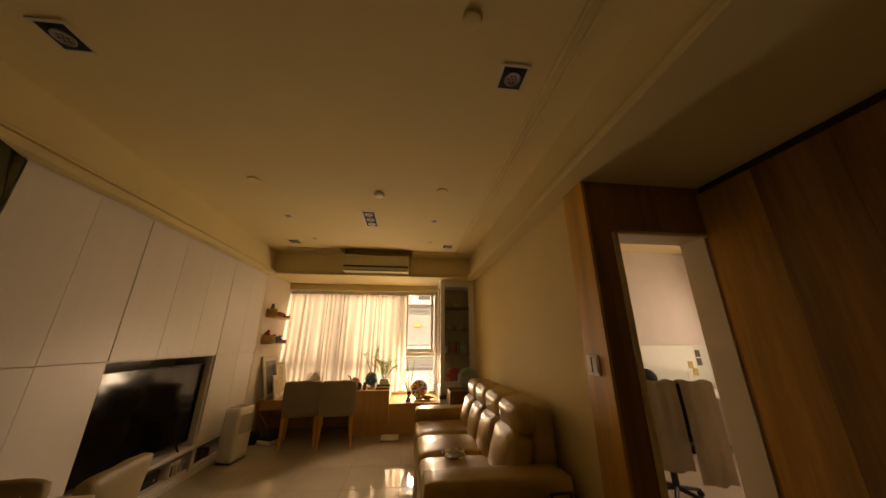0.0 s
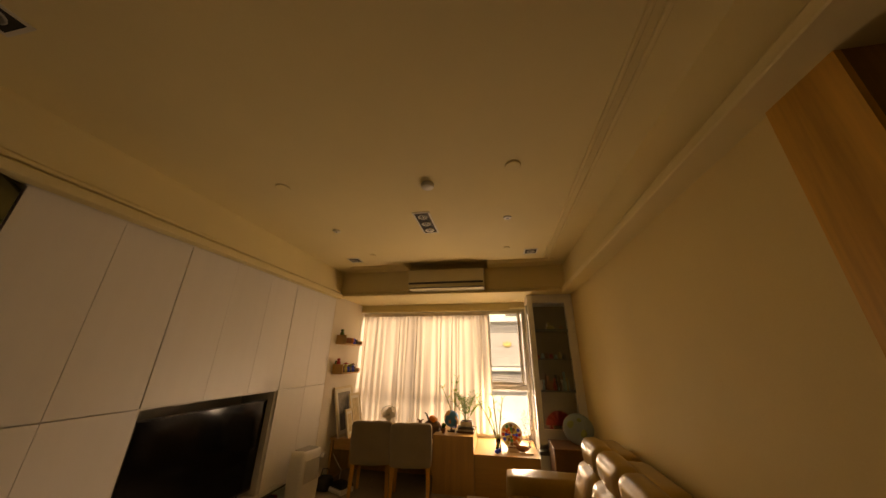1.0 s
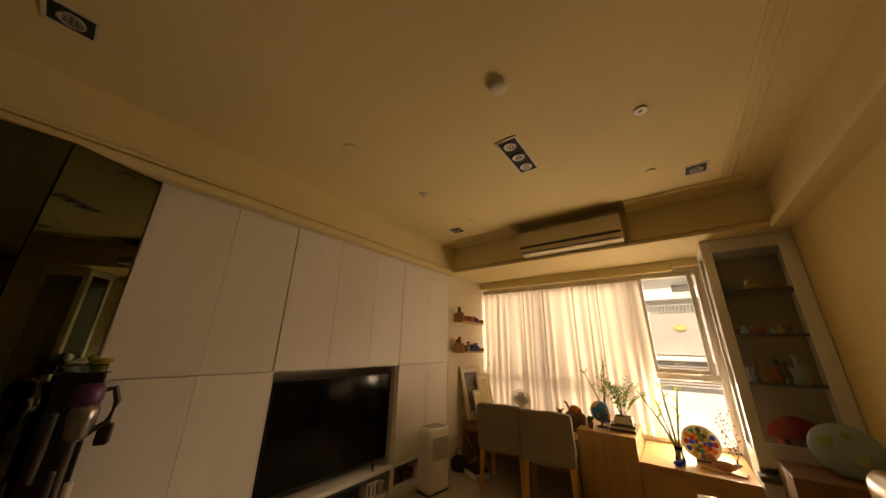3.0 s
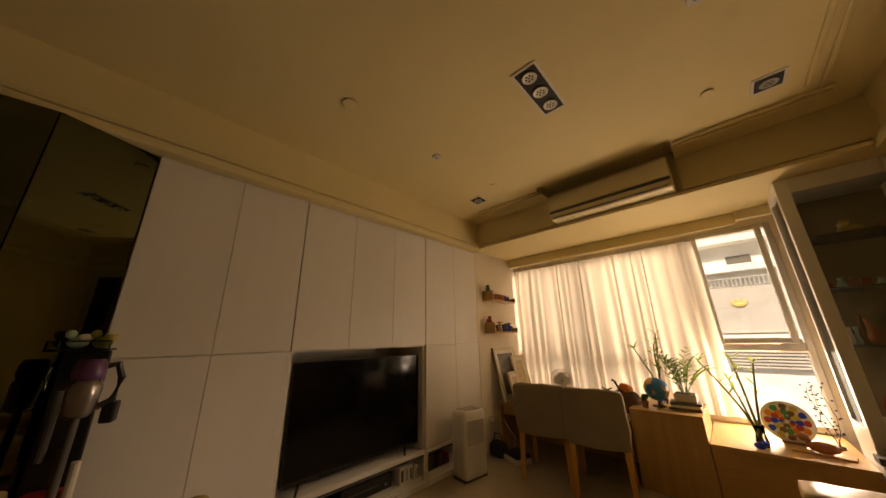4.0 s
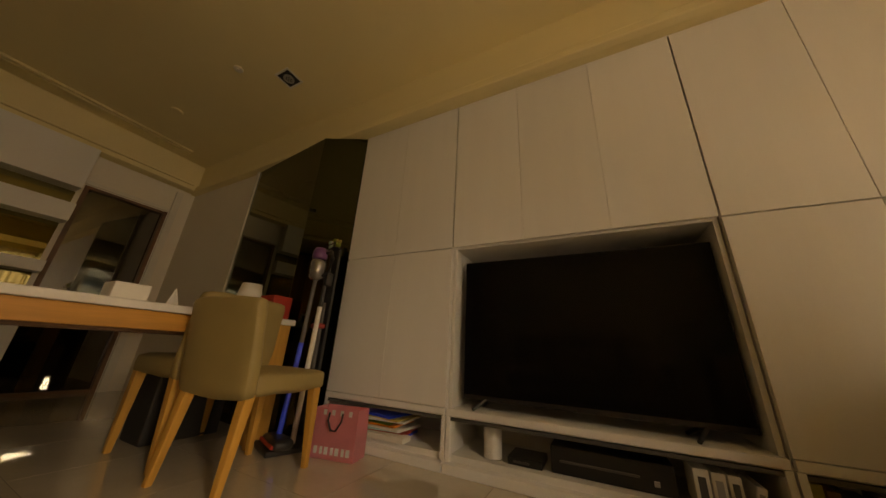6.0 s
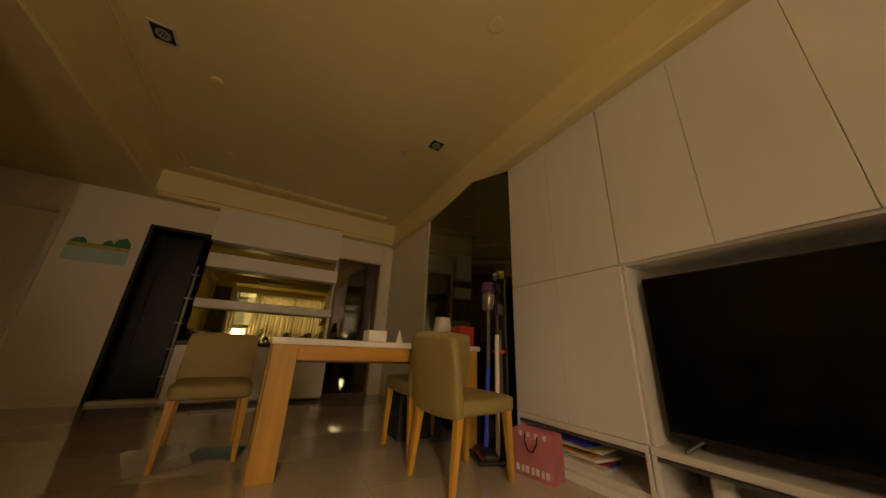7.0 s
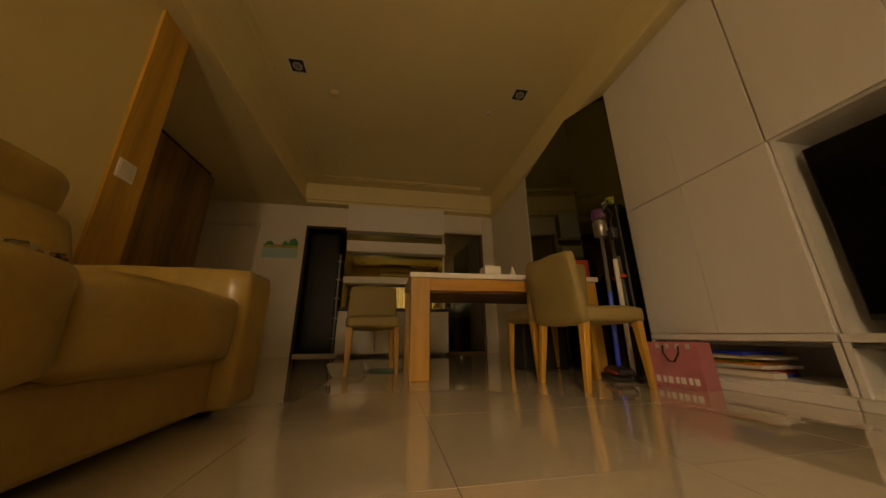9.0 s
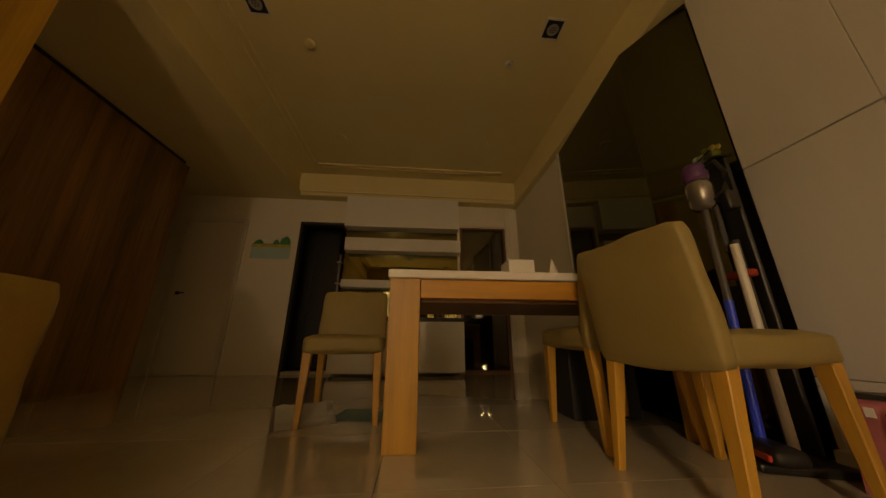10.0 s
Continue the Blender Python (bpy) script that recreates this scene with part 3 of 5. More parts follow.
# ---- window desk, bench ----
dk = thing("window_desk", (-0.8, 6.95, 0), "oak desk running under the curtained window", "desk")
pbox("desk_top", XC + 0.005, -0.345, 6.62, 7.26, 0.50, 0.53, M_oak, dk, 0.003)
pbox("end_cabinet", -0.34, 0.20, 6.60, 7.26, 0.0, 0.64, M_oakv, dk, 0.003, "closed oak end cabinet")
pbox("side_panel", XC + 0.005, XC + 0.035, 6.66, 7.26, 0, 0.499, M_oakv, dk, 0.003)
pbox("back_panel", XC + 0.04, -0.345, 7.2, 7.22, 0.0, 0.499, M_oak, dk, 0.002)
pbox("drawer_front", XC + 0.04, -0.345, 6.70, 6.72, 0.37, 0.499, M_oak, dk, 0.002)
bn = thing("window_bench", (0.65, 6.95, 0), "low oak bench under the window", "bench")
pbox("bench_top", 0.205, 1.025, 6.60, 7.48, 0.42, 0.45, M_oak, bn, 0.003)
pbox("front_panel", 0.205, 1.025, 6.615, 6.635, 0, 0.419, M_oak, bn, 0.002)
pbox("body", 0.21, 1.025, 6.64, 7.47, 0, 0.418, M_oakv, bn)

# ---- curtain ----
cur = thing("curtain", (-0.69, 7.31, 0.5), "sheer cream curtain drawn across most of the window", "curtain")
bm = B()
nx, nz = 640, 14
X0, X1 = -1.82, 0.43
grid = []
for i in range(nx + 1):
    u = i / nx
    col = []
    for k in range(nz + 1):
        v = k / nz
        z = 2.36 - v * 1.82
        ph = u * 150 + 3.0 * math.sin(u * 17) + 1.6 * math.sin(u * 41)
        a = 0.013 + 0.012 * noise.noise(Vector((u * 9, v * 1.2, 2))) + 0.01 * v
        x = X0 + (X1 - X0) * u + 0.012 * math.sin(ph * 0.5 + v * 2) + 0.07 * v * max(0, u - 0.75)
        y = 7.31 + a * math.sin(ph) * (0.6 + 0.4 * v) + 0.02 * noise.noise(Vector((u * 14, v * 2.4, 0)))
        col.append(bm.verts.new((x, y, z)))
    grid.append(col)
for i in range(nx):
    for k in range(nz):
        bm.faces.new((grid[i][k], grid[i + 1][k], grid[i + 1][k + 1], grid[i][k + 1]))
part("fabric", bm, M_curtain, cur, world=True, smooth=True)
pbox("header_tape", X0, X1, 7.27, 7.285, 2.30, 2.355, M_curtain, cur, label="pleated header band")
pel = tagged(part("curtain_pelmet", (lambda b: (rbx(b, -1.84, 0.80, 7.2, 7.24, 2.37, 2.49, 0.004), rbx(b, 0.80, 1.09, 7.17, 7.24, 2.40, 2.49, 0.004), b)[2])(B()), M_ceil), "cream pelmet board hiding the curtain rail", "pelmet", kind="structure")


DT, DL = 0.6405, 0.5305


# ---- ceiling fixtures ----
def square_lamp(x, y, n=1, label="square recessed black ceiling spotlight, off"):
    t = thing("ceiling_spotlight", (x, y, CEIL), label, "ceiling lamp", group="ceiling spotlights")
    L = 0.075 * n
    bm = B()
    for b in [(-0.082, 0.082, -L - 0.012, -L + 0.004, -0.006, 0.0), (-0.082, 0.082, L - 0.004, L + 0.012, -0.006, 0.0), (-0.082, -0.066, -L, L, -0.006, 0.0), (0.066, 0.082, -L, L, -0.006, 0.0)]:
        bx(bm, *b)
    part("trim_frame", bm, M_offwhite, t)
    bm = B(); bx(bm, -0.068, 0.068, -L + 0.002, L - 0.002, -0.0045, -0.0005)
    part("housing", bm, M_blackm, t)
    for k in range(n):
        yy = (k - (n - 1) / 2) * 0.15
        q = 0.86
        bm = B(); lathe(bm, [(q * 0.052, 0.0), (q * 0.055, -0.008), (q * 0.047, -0.011), (q * 0.044, -0.008), (q * 0.02, -0.007), (0.001, -0.0065)], (0, yy, -0.004))
        hd = part("lamp_head", bm, M_lampw if n > 1 else M_grey, t, "pale lamp head" if n > 1 else "grey lamp head", smooth=True)
        for j in range(7):
            a = j * math.pi / 3
            rr = 0.0 if j == 6 else 0.024 * q
            bm = B(); cyl(bm, 0.0075, 0.006, 0.004, (rr * math.cos(a), yy + rr * math.sin(a), -0.0125), 8)
            part("diode", bm, M_dgrey, hd)
    return t


square_lamp(1.016, 2.54)
square_lamp(-1.292, 2.565)
square_lamp(-1.288, 5.685)
square_lamp(1.042, 5.67)
square_lamp(-0.045, 4.70, 3, "long recessed ceiling lamp with three white spot heads")


def disc(name, x, y, r, h, material, label, cat, dome=False):
    t = thing(name, (x, y, CEIL), label, cat)
    bm = B()
    if dome:
        lathe(bm, [(r, 0.0), (r, -h * 0.5), (r * 0.86, -h * 0.85), (r * 0.4, -h), (0.001, -h)])
    else:
        lathe(bm, [(r, 0.0), (r, -h * 0.6), (r * 0.9, -h), (0.001, -h)])
    part("cover", bm, material, t, smooth=False)
    if name == "sprinkler":
        bm = B(); cyl(bm, 0.010, 0.012, 0.006, (0, 0, -h - 0.0055), 10)
        part("nozzle", bm, M_grey, t)
    return t


disc("smoke_detector", 0.125, 4.03, 0.05, 0.038, M_offwhite, "round cream smoke detector on the ceiling", "smoke detector", True)
disc("smoke_detector", 0.72, 2.25, 0.045, 0.016, M_ceil, "round cream smoke detector on the ceiling", "smoke detector", True)
for x, y in ((0.76, 3.90), (-1.02, 3.89), (0.75, 5.50), (-0.96, 5.52), (0.73, 1.03), (-1.06, 1.08)):
    disc("blank_cover", x, y, 0.055 if y < 4 else 0.035, 0.010, M_ceil, "flat round blank cap on the ceiling", "ceiling cap")
for x, y in ((-1.03, 4.73), (0.74, 4.695), (-1.04, 2.23)):
    disc("sprinkler", x, y, 0.038, 0.012, M_offwhite, "small ceiling sprinkler with a dark nozzle", "sprinkler")

# ---- air conditioner ----
ac = thing("air_conditioner", (-0.1, 6.2, 2.515), "cream wall air conditioner sunk in the beam", "air conditioner")
bm = B(); rbx(bm, -0.645, 0.44, 6.10, 6.33, 2.515, 2.805, 0.025, 3)
part("body", bm, M_acw, ac, world=True)
pbox("front_panel", -0.64, 0.435, 6.088, 6.102, 2.615, 2.79, M_acw, ac, 0.005)
pbox("dark_band", -0.635, 0.43, 6.092, 6.102, 2.585, 2.612, M_dgrey, ac, 0.003, "dark grey louvre gap")
pbox("flap", -0.62, 0.415, 6.090, 6.12, 2.540, 2.578, M_acw, ac, 0.004)
pbox("lower_slot", -0.61, 0.40, 6.096, 6.104, 2.528, 2.536, M_dgrey, ac, 0.002, "thin dark air slot")

# ---- sideboard on the far wall ----
sb = thing("sideboard", (0.04, 0.1, 0), "white sideboard with tea mirror back and white panel bands", "sideboard")
pbox("header_panel", -0.86, 0.80, 0.002, 0.20, 1.995, SOF - 0.004, M_cab, sb, 0.004)
pbox("mirror", -0.86, 0.80, 0.003, 0.012, 0.66, 1.994, M_teamirror, sb, label="tea tinted mirror back")
pbox("shelf_band", -0.88, 0.77, 0.014, 0.20, 1.632, 1.822, M_cab, sb, 0.004)
pbox("shelf_band", -0.88, 0.77, 0.014, 0.20, 1.108, 1.215, M_cab, sb, 0.004)
pbox("counter", -0.88, 0.78, 0.014, 0.40, 0.655, 0.70, M_black, sb, 0.004, "black stone counter")
for a, b in ((-0.88, -0.33), (-0.325, 0.225), (0.23, 0.78)):
    pbox("drawer_front", a, b, 0.38, 0.40, 0.06, 0.65, M_cab, sb, 0.003)
pbox("body", -0.88, 0.78, 0.014, 0.378, 0.04, 0.65, M_cab, sb)
kt = thing("kettle", (-0.35, 0.22, 0.70), "small dark kettle on the black counter", "kettle")
bm = B(); lathe(bm, [(0.05, 0), (0.065, 0.03), (0.055, 0.09), (0.02, 0.11), (0.012, 0.13), (0.001, 0.132)])
part("body", bm, M_blackm, kt, smooth=True)
bm = B(); tube(bm, [(-0.05, 0, 0.08), (-0.03, 0, 0.15), (0.03, 0, 0.15), (0.05, 0, 0.08)], 0.006)
part("handle", bm, M_black, kt)
for x, h in ((-0.62, 0.14), (-0.55, 0.10), (0.65, 0.08)):
    t = thing("jar", (x, 0.20, 0.70), "small dark jar on the black counter", "jar")
    bm = B(); cyl(bm, 0.03, 0.028, h)
    part("body", bm, M_brown, t)
    bm = B(); cyl(bm, 0.025, 0.022, 0.02, (0, 0, h))
    part("lid", bm, M_black, t)

# dark glass sliding door and dark doorway
gd = thing("door_1", (-1.17, -0.05, 0), "dark glass kitchen sliding door in a pale frame", "door", kind="structure")
for b in [(-0.94, -0.90, -0.09, -0.01, 0, 2.11), (-1.62, -1.585, -0.09, 0.01, 0, 2.11), (-1.585, -0.94, -0.09, -0.01, 2.08, 2.11), (-1.585, -0.94, -0.09, -0.01, 0, 0.03)]:
    pbox("frame_bar", *b, M_brown, gd, 0.003)
p = pbox("pane", -1.585, -0.94, -0.055, -0.047, 0.03, 2.08, M_tint, gd, label="dark tinted glass")
pbox("handle", -1.56, -1.54, -0.046, -0.03, 0.95, 1.15, M_chrome, gd, 0.004, "slim metal pull")
setting("trim_door", [(-1.70, -1.63, 0.0, 0.03, 0, 2.42), (-1.62, -0.89, 0.001, 0.02, 2.12, 2.16)], M_offwhite, "pale door casing", "trim")
setting("trim_doorway", [(0.81, 1.48, -0.10, 0.004, 2.07, 2.11), (1.44, 1.48, -0.10, 0.004, 0, 2.07)], M_blackm, "black frame of the dark doorway", "trim")
setting("door_threshold", [(0.81, 1.44, -0.12, 0.02, 0.001, 0.035)], M_offwhite, "pale stone threshold", "trim")
# added black block with two fronts, stands for the darkness of the room behind
fr = thing("doorway_blackout", (1.36, -0.7, 0), "black block added behind the doorway to keep it dark", "cabinet")
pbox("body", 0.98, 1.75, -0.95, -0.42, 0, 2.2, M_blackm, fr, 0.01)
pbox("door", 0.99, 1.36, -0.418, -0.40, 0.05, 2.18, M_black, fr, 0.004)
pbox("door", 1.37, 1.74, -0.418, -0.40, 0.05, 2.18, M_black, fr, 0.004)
ut = thing("utility_pole_rack", (0.935, -0.3, 0), "tall narrow pale rack beside the black block", "rack")
pbox("post", 0.92, 0.95, -0.33, -0.29, 0, 1.7, M_grey, ut, 0.004)
for k in range(5):
    pbox("shelf", 0.885, 0.975, -0.38, -0.27, 0.25 + k * 0.33, 0.262 + k * 0.33, M_offwhite, ut, 0.003)
fk = thing("fridge", (-1.55, -1.2, 0), "pale fridge behind the dark glass", "fridge")
pbox("body", -1.95, -1.3, -1.5, -0.9, 0, 1.75, M_grey, fk, 0.01)
pbox("door", -1.94, -1.31, -0.9, -0.87, 0.02, 1.1, M_offwhite, fk, 0.006)
pbox("door", -1.94, -1.31, -0.9, -0.87, 1.12, 1.74, M_offwhite, fk, 0.006)

# white entry door
ed = thing("door_2", (2.65, 0.02, 0), "closed white entry door with a dark lever handle", "door", kind="structure")
for b in [(2.20, 2.26, 0.0, 0.035, 0, 2.11), (2.99, 3.05, 0.0, 0.035, 0, 2.11), (2.26, 2.99, 0.0, 0.035, 2.05, 2.11)]:
    pbox("frame_bar", *b, M_offwhite, ed, 0.004)
lf = pbox("leaf", 2.263, 2.987, 0.003, 0.022, 0.01, 2.046, M_wallw, ed, 0.003)
bm = B()
cyl(bm, 0.025, 0.025, 0.015, seg=14, m=Matrix.Translation((2.90, 0.022, 1.02)) @ Matrix.Rotation(radians(-90), 4, 'X'))
tube(bm, [(2.90, 0.03, 1.02), (2.90, 0.06, 1.02), (2.80, 0.062, 1.02)], 0.009)
part("handle", bm, M_black, ed, "black lever handle", world=True)

pt = thing("painting", (1.90, 0.008, 1.72), "unframed landscape painting with green hills over water", "painting")
pbox("sheet", 1.565, 2.11, 0.002, 0.006, 1.52, 1.90, M_paper, pt)
pbox("water_area", 1.57, 2.105, 0.006, 0.0075, 1.525, 1.69, M_teal, pt)
pbox("shore_area", 1.57, 2.105, 0.006, 0.0078, 1.692, 1.75, M_arty, pt)
for (cx, w, h) in ((1.66, 0.13, 0.13), (1.78, 0.07, 0.08), (2.02, 0.11, 0.07)):
    bm = B()
    v = [bm.verts.new((cx - w * 0.65, 0.009, 1.74)), bm.verts.new((cx + w * 0.65, 0.009, 1.74)), bm.verts.new((cx + w * 0.35, 0.009, 1.74 + h * 0.7)), bm.verts.new((cx - w * 0.2, 0.009, 1.74 + h)), bm.verts.new((cx - w * 0.6, 0.009, 1.74 + h * 0.5))]
    f = bm.faces.new(v)
    r = bmesh.ops.extrude_face_region(bm, geom=[f])
    bmesh.ops.translate(bm, verts=[q for q in r["geom"] if isinstance(q, bmesh.types.BMVert)], vec=(0, -0.0008, 0))
    part("hill_area", bm, M_artg, pt, world=True)

# switches
for x, y, z, w in ((XE - 0.02, 3.12, 1.262, 0.12),):
    sw = thing("light_switch", (x, y, z), "white double light switch plate on the wood pillar", "switch")
    pbox("plate", x - 0.010, x - 0.0005, y - w / 2, y + w / 2, z - 0.06, z + 0.06, M_white, sw, 0.003)
    for k in (-1, 1):
        pbox("rocker", x - 0.015, x - 0.0105, y + k * 0.028 - 0.022, y + k * 0.028 + 0.022, z - 0.045, z + 0.045, M_offwhite, sw, 0.002)
ol = thing("wall_outlet", (XC + 0.002, 6.42, 0.36), "white wall outlet with a plugged adapter", "outlet")
pbox("plate", XC + 0.0005, XC + 0.010, 6.36, 6.50, 0.32, 0.40, M_white, ol, 0.003)
pbox("adapter", XC + 0.0105, XC + 0.05, 6.44, 6.49, 0.335, 0.385, M_white, ol, 0.006)

# ---- on and under the television ----
def simple(name, b, material, label, cat, r=0.006, extra=()):
    t = thing(name, ((b[0] + b[1]) / 2, (b[2] + b[3]) / 2, b[4]), label, cat)
    pbox("body", *b, material, t, r)
    for nm, bb, mm in extra:
        pbox(nm, *bb, mm, t, 0.002)
    return t


SH = 0.076
cy = thing("paper_roll", (-1.97, 4.24, SH), "white cylinder standing on the bottom shelf", "cylinder")
bm = B(); lathe(bm, [(0.045, 0), (0.047, 0.005), (0.047, 0.145), (0.040, 0.15), (0.001, 0.15)], seg=28)
part("body", bm, M_white, cy, smooth=False)
bm = B(); cyl(bm, 0.03, 0.03, 0.003, (0, 0, 0.1505))
part("cap", bm, M_offwhite, cy)
simple("media_box", (-2.1, -1.92, 4.33, 4.50, SH, SH + 0.035), M_black, "small black set-top box on the shelf", "set-top box", 0.004, [("display", (-1.919, -1.917, 4.36, 4.44, SH + 0.012, SH + 0.022), M_dgrey)])
simple("video_recorder", (-2.22, -1.93, 4.54, 5.03, SH, SH + 0.115), M_black, "wide black recorder on the shelf", "recorder", 0.006, [("slot", (-1.929, -1.926, 4.58, 4.90, SH + 0.05, SH + 0.06), M_dgrey), ("knob", (-1.929, -1.922, 4.95, 4.97, SH + 0.03, SH + 0.05), M_grey)])
for k, (y, w, h, mm) in enumerate(((5.105, 0.05, 0.135, M_white), (5.157, 0.045, 0.13, M_offwhite), (5.205, 0.04, 0.13, M_paper), (5.255, 0.03, 0.11, M_white))):
    t = thing("book", (-1.97, y, SH), "white boxed book standing on the shelf", "book", group="books on the shelf", rx=0 if k < 3 else -12)
    bm = B(); rbx(bm, -0.07, 0.09, -w / 2, w / 2, 0.006 if k == 3 else 0, h, 0.003, 1)
    part("cover", bm, mm, t)
    bm = B(); bx(bm, 0.0905, 0.092, -w / 4, w / 4, h * 0.15, h * 0.8)
    part("spine_label", bm, M_grey if k % 2 else M_dgrey, t)
rnd = random.Random(5)
cols = [M_blue, M_red, M_teal, M_paper, M_orange, M_green, M_white, M_arty]
zz = SH
for k in range(9):
    h = rnd.uniform(0.008, 0.02)
    t = thing("magazine", (-2.0, 3.52 + rnd.uniform(-0.04, 0.04), zz), "colourful magazine in the pile on the open shelf", "magazine", rz=rnd.uniform(-10, 10), group="pile of magazines")
    bm = B(); bx(bm, -0.13, 0.10, -0.14, 0.14, 0, h * 0.9)
    part("block", bm, cols[k % 8], t)
    zz += h
simple("flat_box", (-1.94, -1.85, 3.40, 3.74, SH, SH + 0.03), M_offwhite, "long flat white box on the open shelf", "box", 0.004)
for k, (y, h, mm) in enumerate(((5.41, 0.145, M_arty), (5.45, 0.13, M_brown), (5.50, 0.12, M_dgrey), (5.55, 0.11, M_black), (5.60, 0.12, M_brown), (5.66, 0.10, M_dgrey), (5.71, 0.09, M_red))):
    simple("book", (-2.05, -1.90, y, y + 0.035, SH, SH + h), mm, "coloured book on the open shelf", "book", 0.003)

# pink shopping bag
bg = thing("shopping_bag", (-1.69, 3.41, 0), "pink paper shopping bag with a dark cord handle", "bag", rz=-78)
bm = B()
bw, bd, bh = 0.14, 0.065, 0.25
lo = [bm.verts.new(v) for v in ((-bw, -bd, 0), (bw, -bd, 0), (bw, bd, 0), (-bw, bd, 0))]
hi = [bm.verts.new(v) for v in ((-bw, -bd * 0.9, bh), (bw, -bd * 0.9, bh), (bw * 0.98, bd * 0.9, bh), (-bw * 0.98, bd * 0.9, bh))]
mid = [bm.verts.new(v) for v in ((-bw, -bd, bh * 0.55), (bw * 0.96, -bd * 0.9, bh * 0.5), (bw * 0.96, bd * 0.9, bh * 0.5), (-bw, bd, bh * 0.55))]
for a, b in ((lo, mid), (mid, hi)):
    for i in range(4):
        bm.faces.new((a[i], a[(i + 1) % 4], b[(i + 1) % 4], b[i]))
bm.faces.new(lo[::-1])
bmesh.ops.solidify(bm, geom=bm.faces[:], thickness=0.002)
part("body", bm, M_pink, bg)
bm = B(); tube(bm, [(-0.045, bd + 0.004, bh - 0.02), (-0.045, bd + 0.012, bh - 0.06), (-0.02, bd + 0.02, bh - 0.105), (0.01, bd + 0.02, bh - 0.105), (0.04, bd + 0.012, bh - 0.06), (0.04, bd + 0.004, bh - 0.02)], 0.005)
part("handle", bm, M_black, bg, "dark cord handle")
for k in range(7):
    bm = B(); bx(bm, -0.115 + k * 0.034, -0.115 + k * 0.034 + (0.016 if k % 2 else 0.022), bd + 0.002, bd + 0.004, 0.025, 0.06)
    part("print_bar", bm, M_white, bg)
for k in range(4):
    bm = B(); bx(bm, -0.10 + k * 0.055, -0.10 + k * 0.055 + 0.02, bd * 0.9 + 0.002, bd * 0.9 + 0.005, bh - 0.035, bh - 0.008)
    part("print_bar", bm, M_white, bg)

# air purifier
ap = thing("air_purifier", (-1.65, 5.785, 0), "white upright air purifier with a slatted front", "air purifier", rz=-8)
bm = B(); cushion(bm, -0.10, 0.10, -0.15, 0.15, 0.015, 0.60, 0.028, 0.003, 9)
part("body", bm, M_white, ap, smooth=True)
bm = B(); rbx(bm, 0.094, 0.106, -0.12, 0.12, 0.30, 0.52, 0.004)
gr = part("grille", bm, M_offwhite, ap)
for k in range(16):
    bm = B(); bx(bm, 0.1065, 0.109, -0.112, 0.112, 0.308 + k * 0.013, 0.314 + k * 0.013)
    part("slat", bm, M_grey, gr)
bm = B(); bx(bm, -0.07, 0.07, -0.11, 0.11, 0.598, 0.606)
part("top_vent", bm, M_grey, ap)
bm = B(); bx(bm, -0.09, 0.09, -0.15, 0.15, 0, 0.016)
part("foot", bm, M_dgrey, ap)

# floor box with cord
fb = thing("robot_dock", (-1.48, 6.40, 0), "small white and black box appliance on the floor", "appliance", rz=-25)
bm = B(); rbx(bm, -0.13, 0.13, -0.10, 0.10, 0.005, 0.055, 0.012)
part("lower_shell", bm, M_white, fb)
bm = B(); rbx(bm, -0.125, 0.125, -0.095, 0.095, 0.056, 0.10, 0.02)
part("top_shell", bm, M_black, fb)
bm = B(); tube(bm, [(-0.12, 0.05, 0.05), (-0.16, 0.10, 0.18), (-0.22, 0.05, 0.28), (-0.28, 0.03, 0.36)], 0.004)
part("cord", bm, M_white, fb)
bb_ = thing("black_bag", (-1.72, 6.40, 0), "small black bag on the floor by the wall", "bag")
bm = B(); cushion(bm, -0.09, 0.09, -0.07, 0.07, 0.0, 0.15, 0.04, 0.01, 4)
part("body", bm, M_cloth, bb_, smooth=True)
bm = B(); tube(bm, [(-0.06, 0, 0.14), (-0.04, 0, 0.23), (0.04, 0, 0.23), (0.06, 0, 0.14)], 0.006)
part("handle", bm, M_black, bb_)

sc = thing("bathroom_scale", (0.25, 6.42, 0), "flat white bathroom scale on the floor", "scale")
pbox("platform", 0.115, 0.385, 6.29, 6.55, 0.015, 0.035, M_white, sc, 0.008)
for a in (0.15, 0.35):
    for b in (6.33, 6.51):
        pbox("foot", a - 0.015, a + 0.015, b - 0.015, b + 0.015, 0, 0.016, M_dgrey, sc)

# ---- wall shelves with trinkets ----
def wall_shelf(z):
    t = thing("wall_shelf", (XC, 6.75, z), "small oak wall shelf with toys on it", "shelf", group="wall shelves")
    y0, y1 = 6.45, 7.04
    pbox("board", XC + 0.001, XC + 0.16, y0, y1, z, z + 0.018, M_oak, t, 0.002)
    pbox("end_block", XC + 0.001, XC + 0.16, y0, y0 + 0.02, z + 0.019, z + 0.135, M_oakv, t, 0.002)
    pbox("end_block", XC + 0.001, XC + 0.16, y1 - 0.02, y1, z + 0.019, z + 0.07, M_oakv, t, 0.002)
    pbox("back_board", XC + 0.001, XC + 0.012, y0 + 0.02, y1 - 0.02, z + 0.019, z + 0.08, M_oak, t, 0.002)


wall_shelf(1.785)
wall_shelf(1.365)


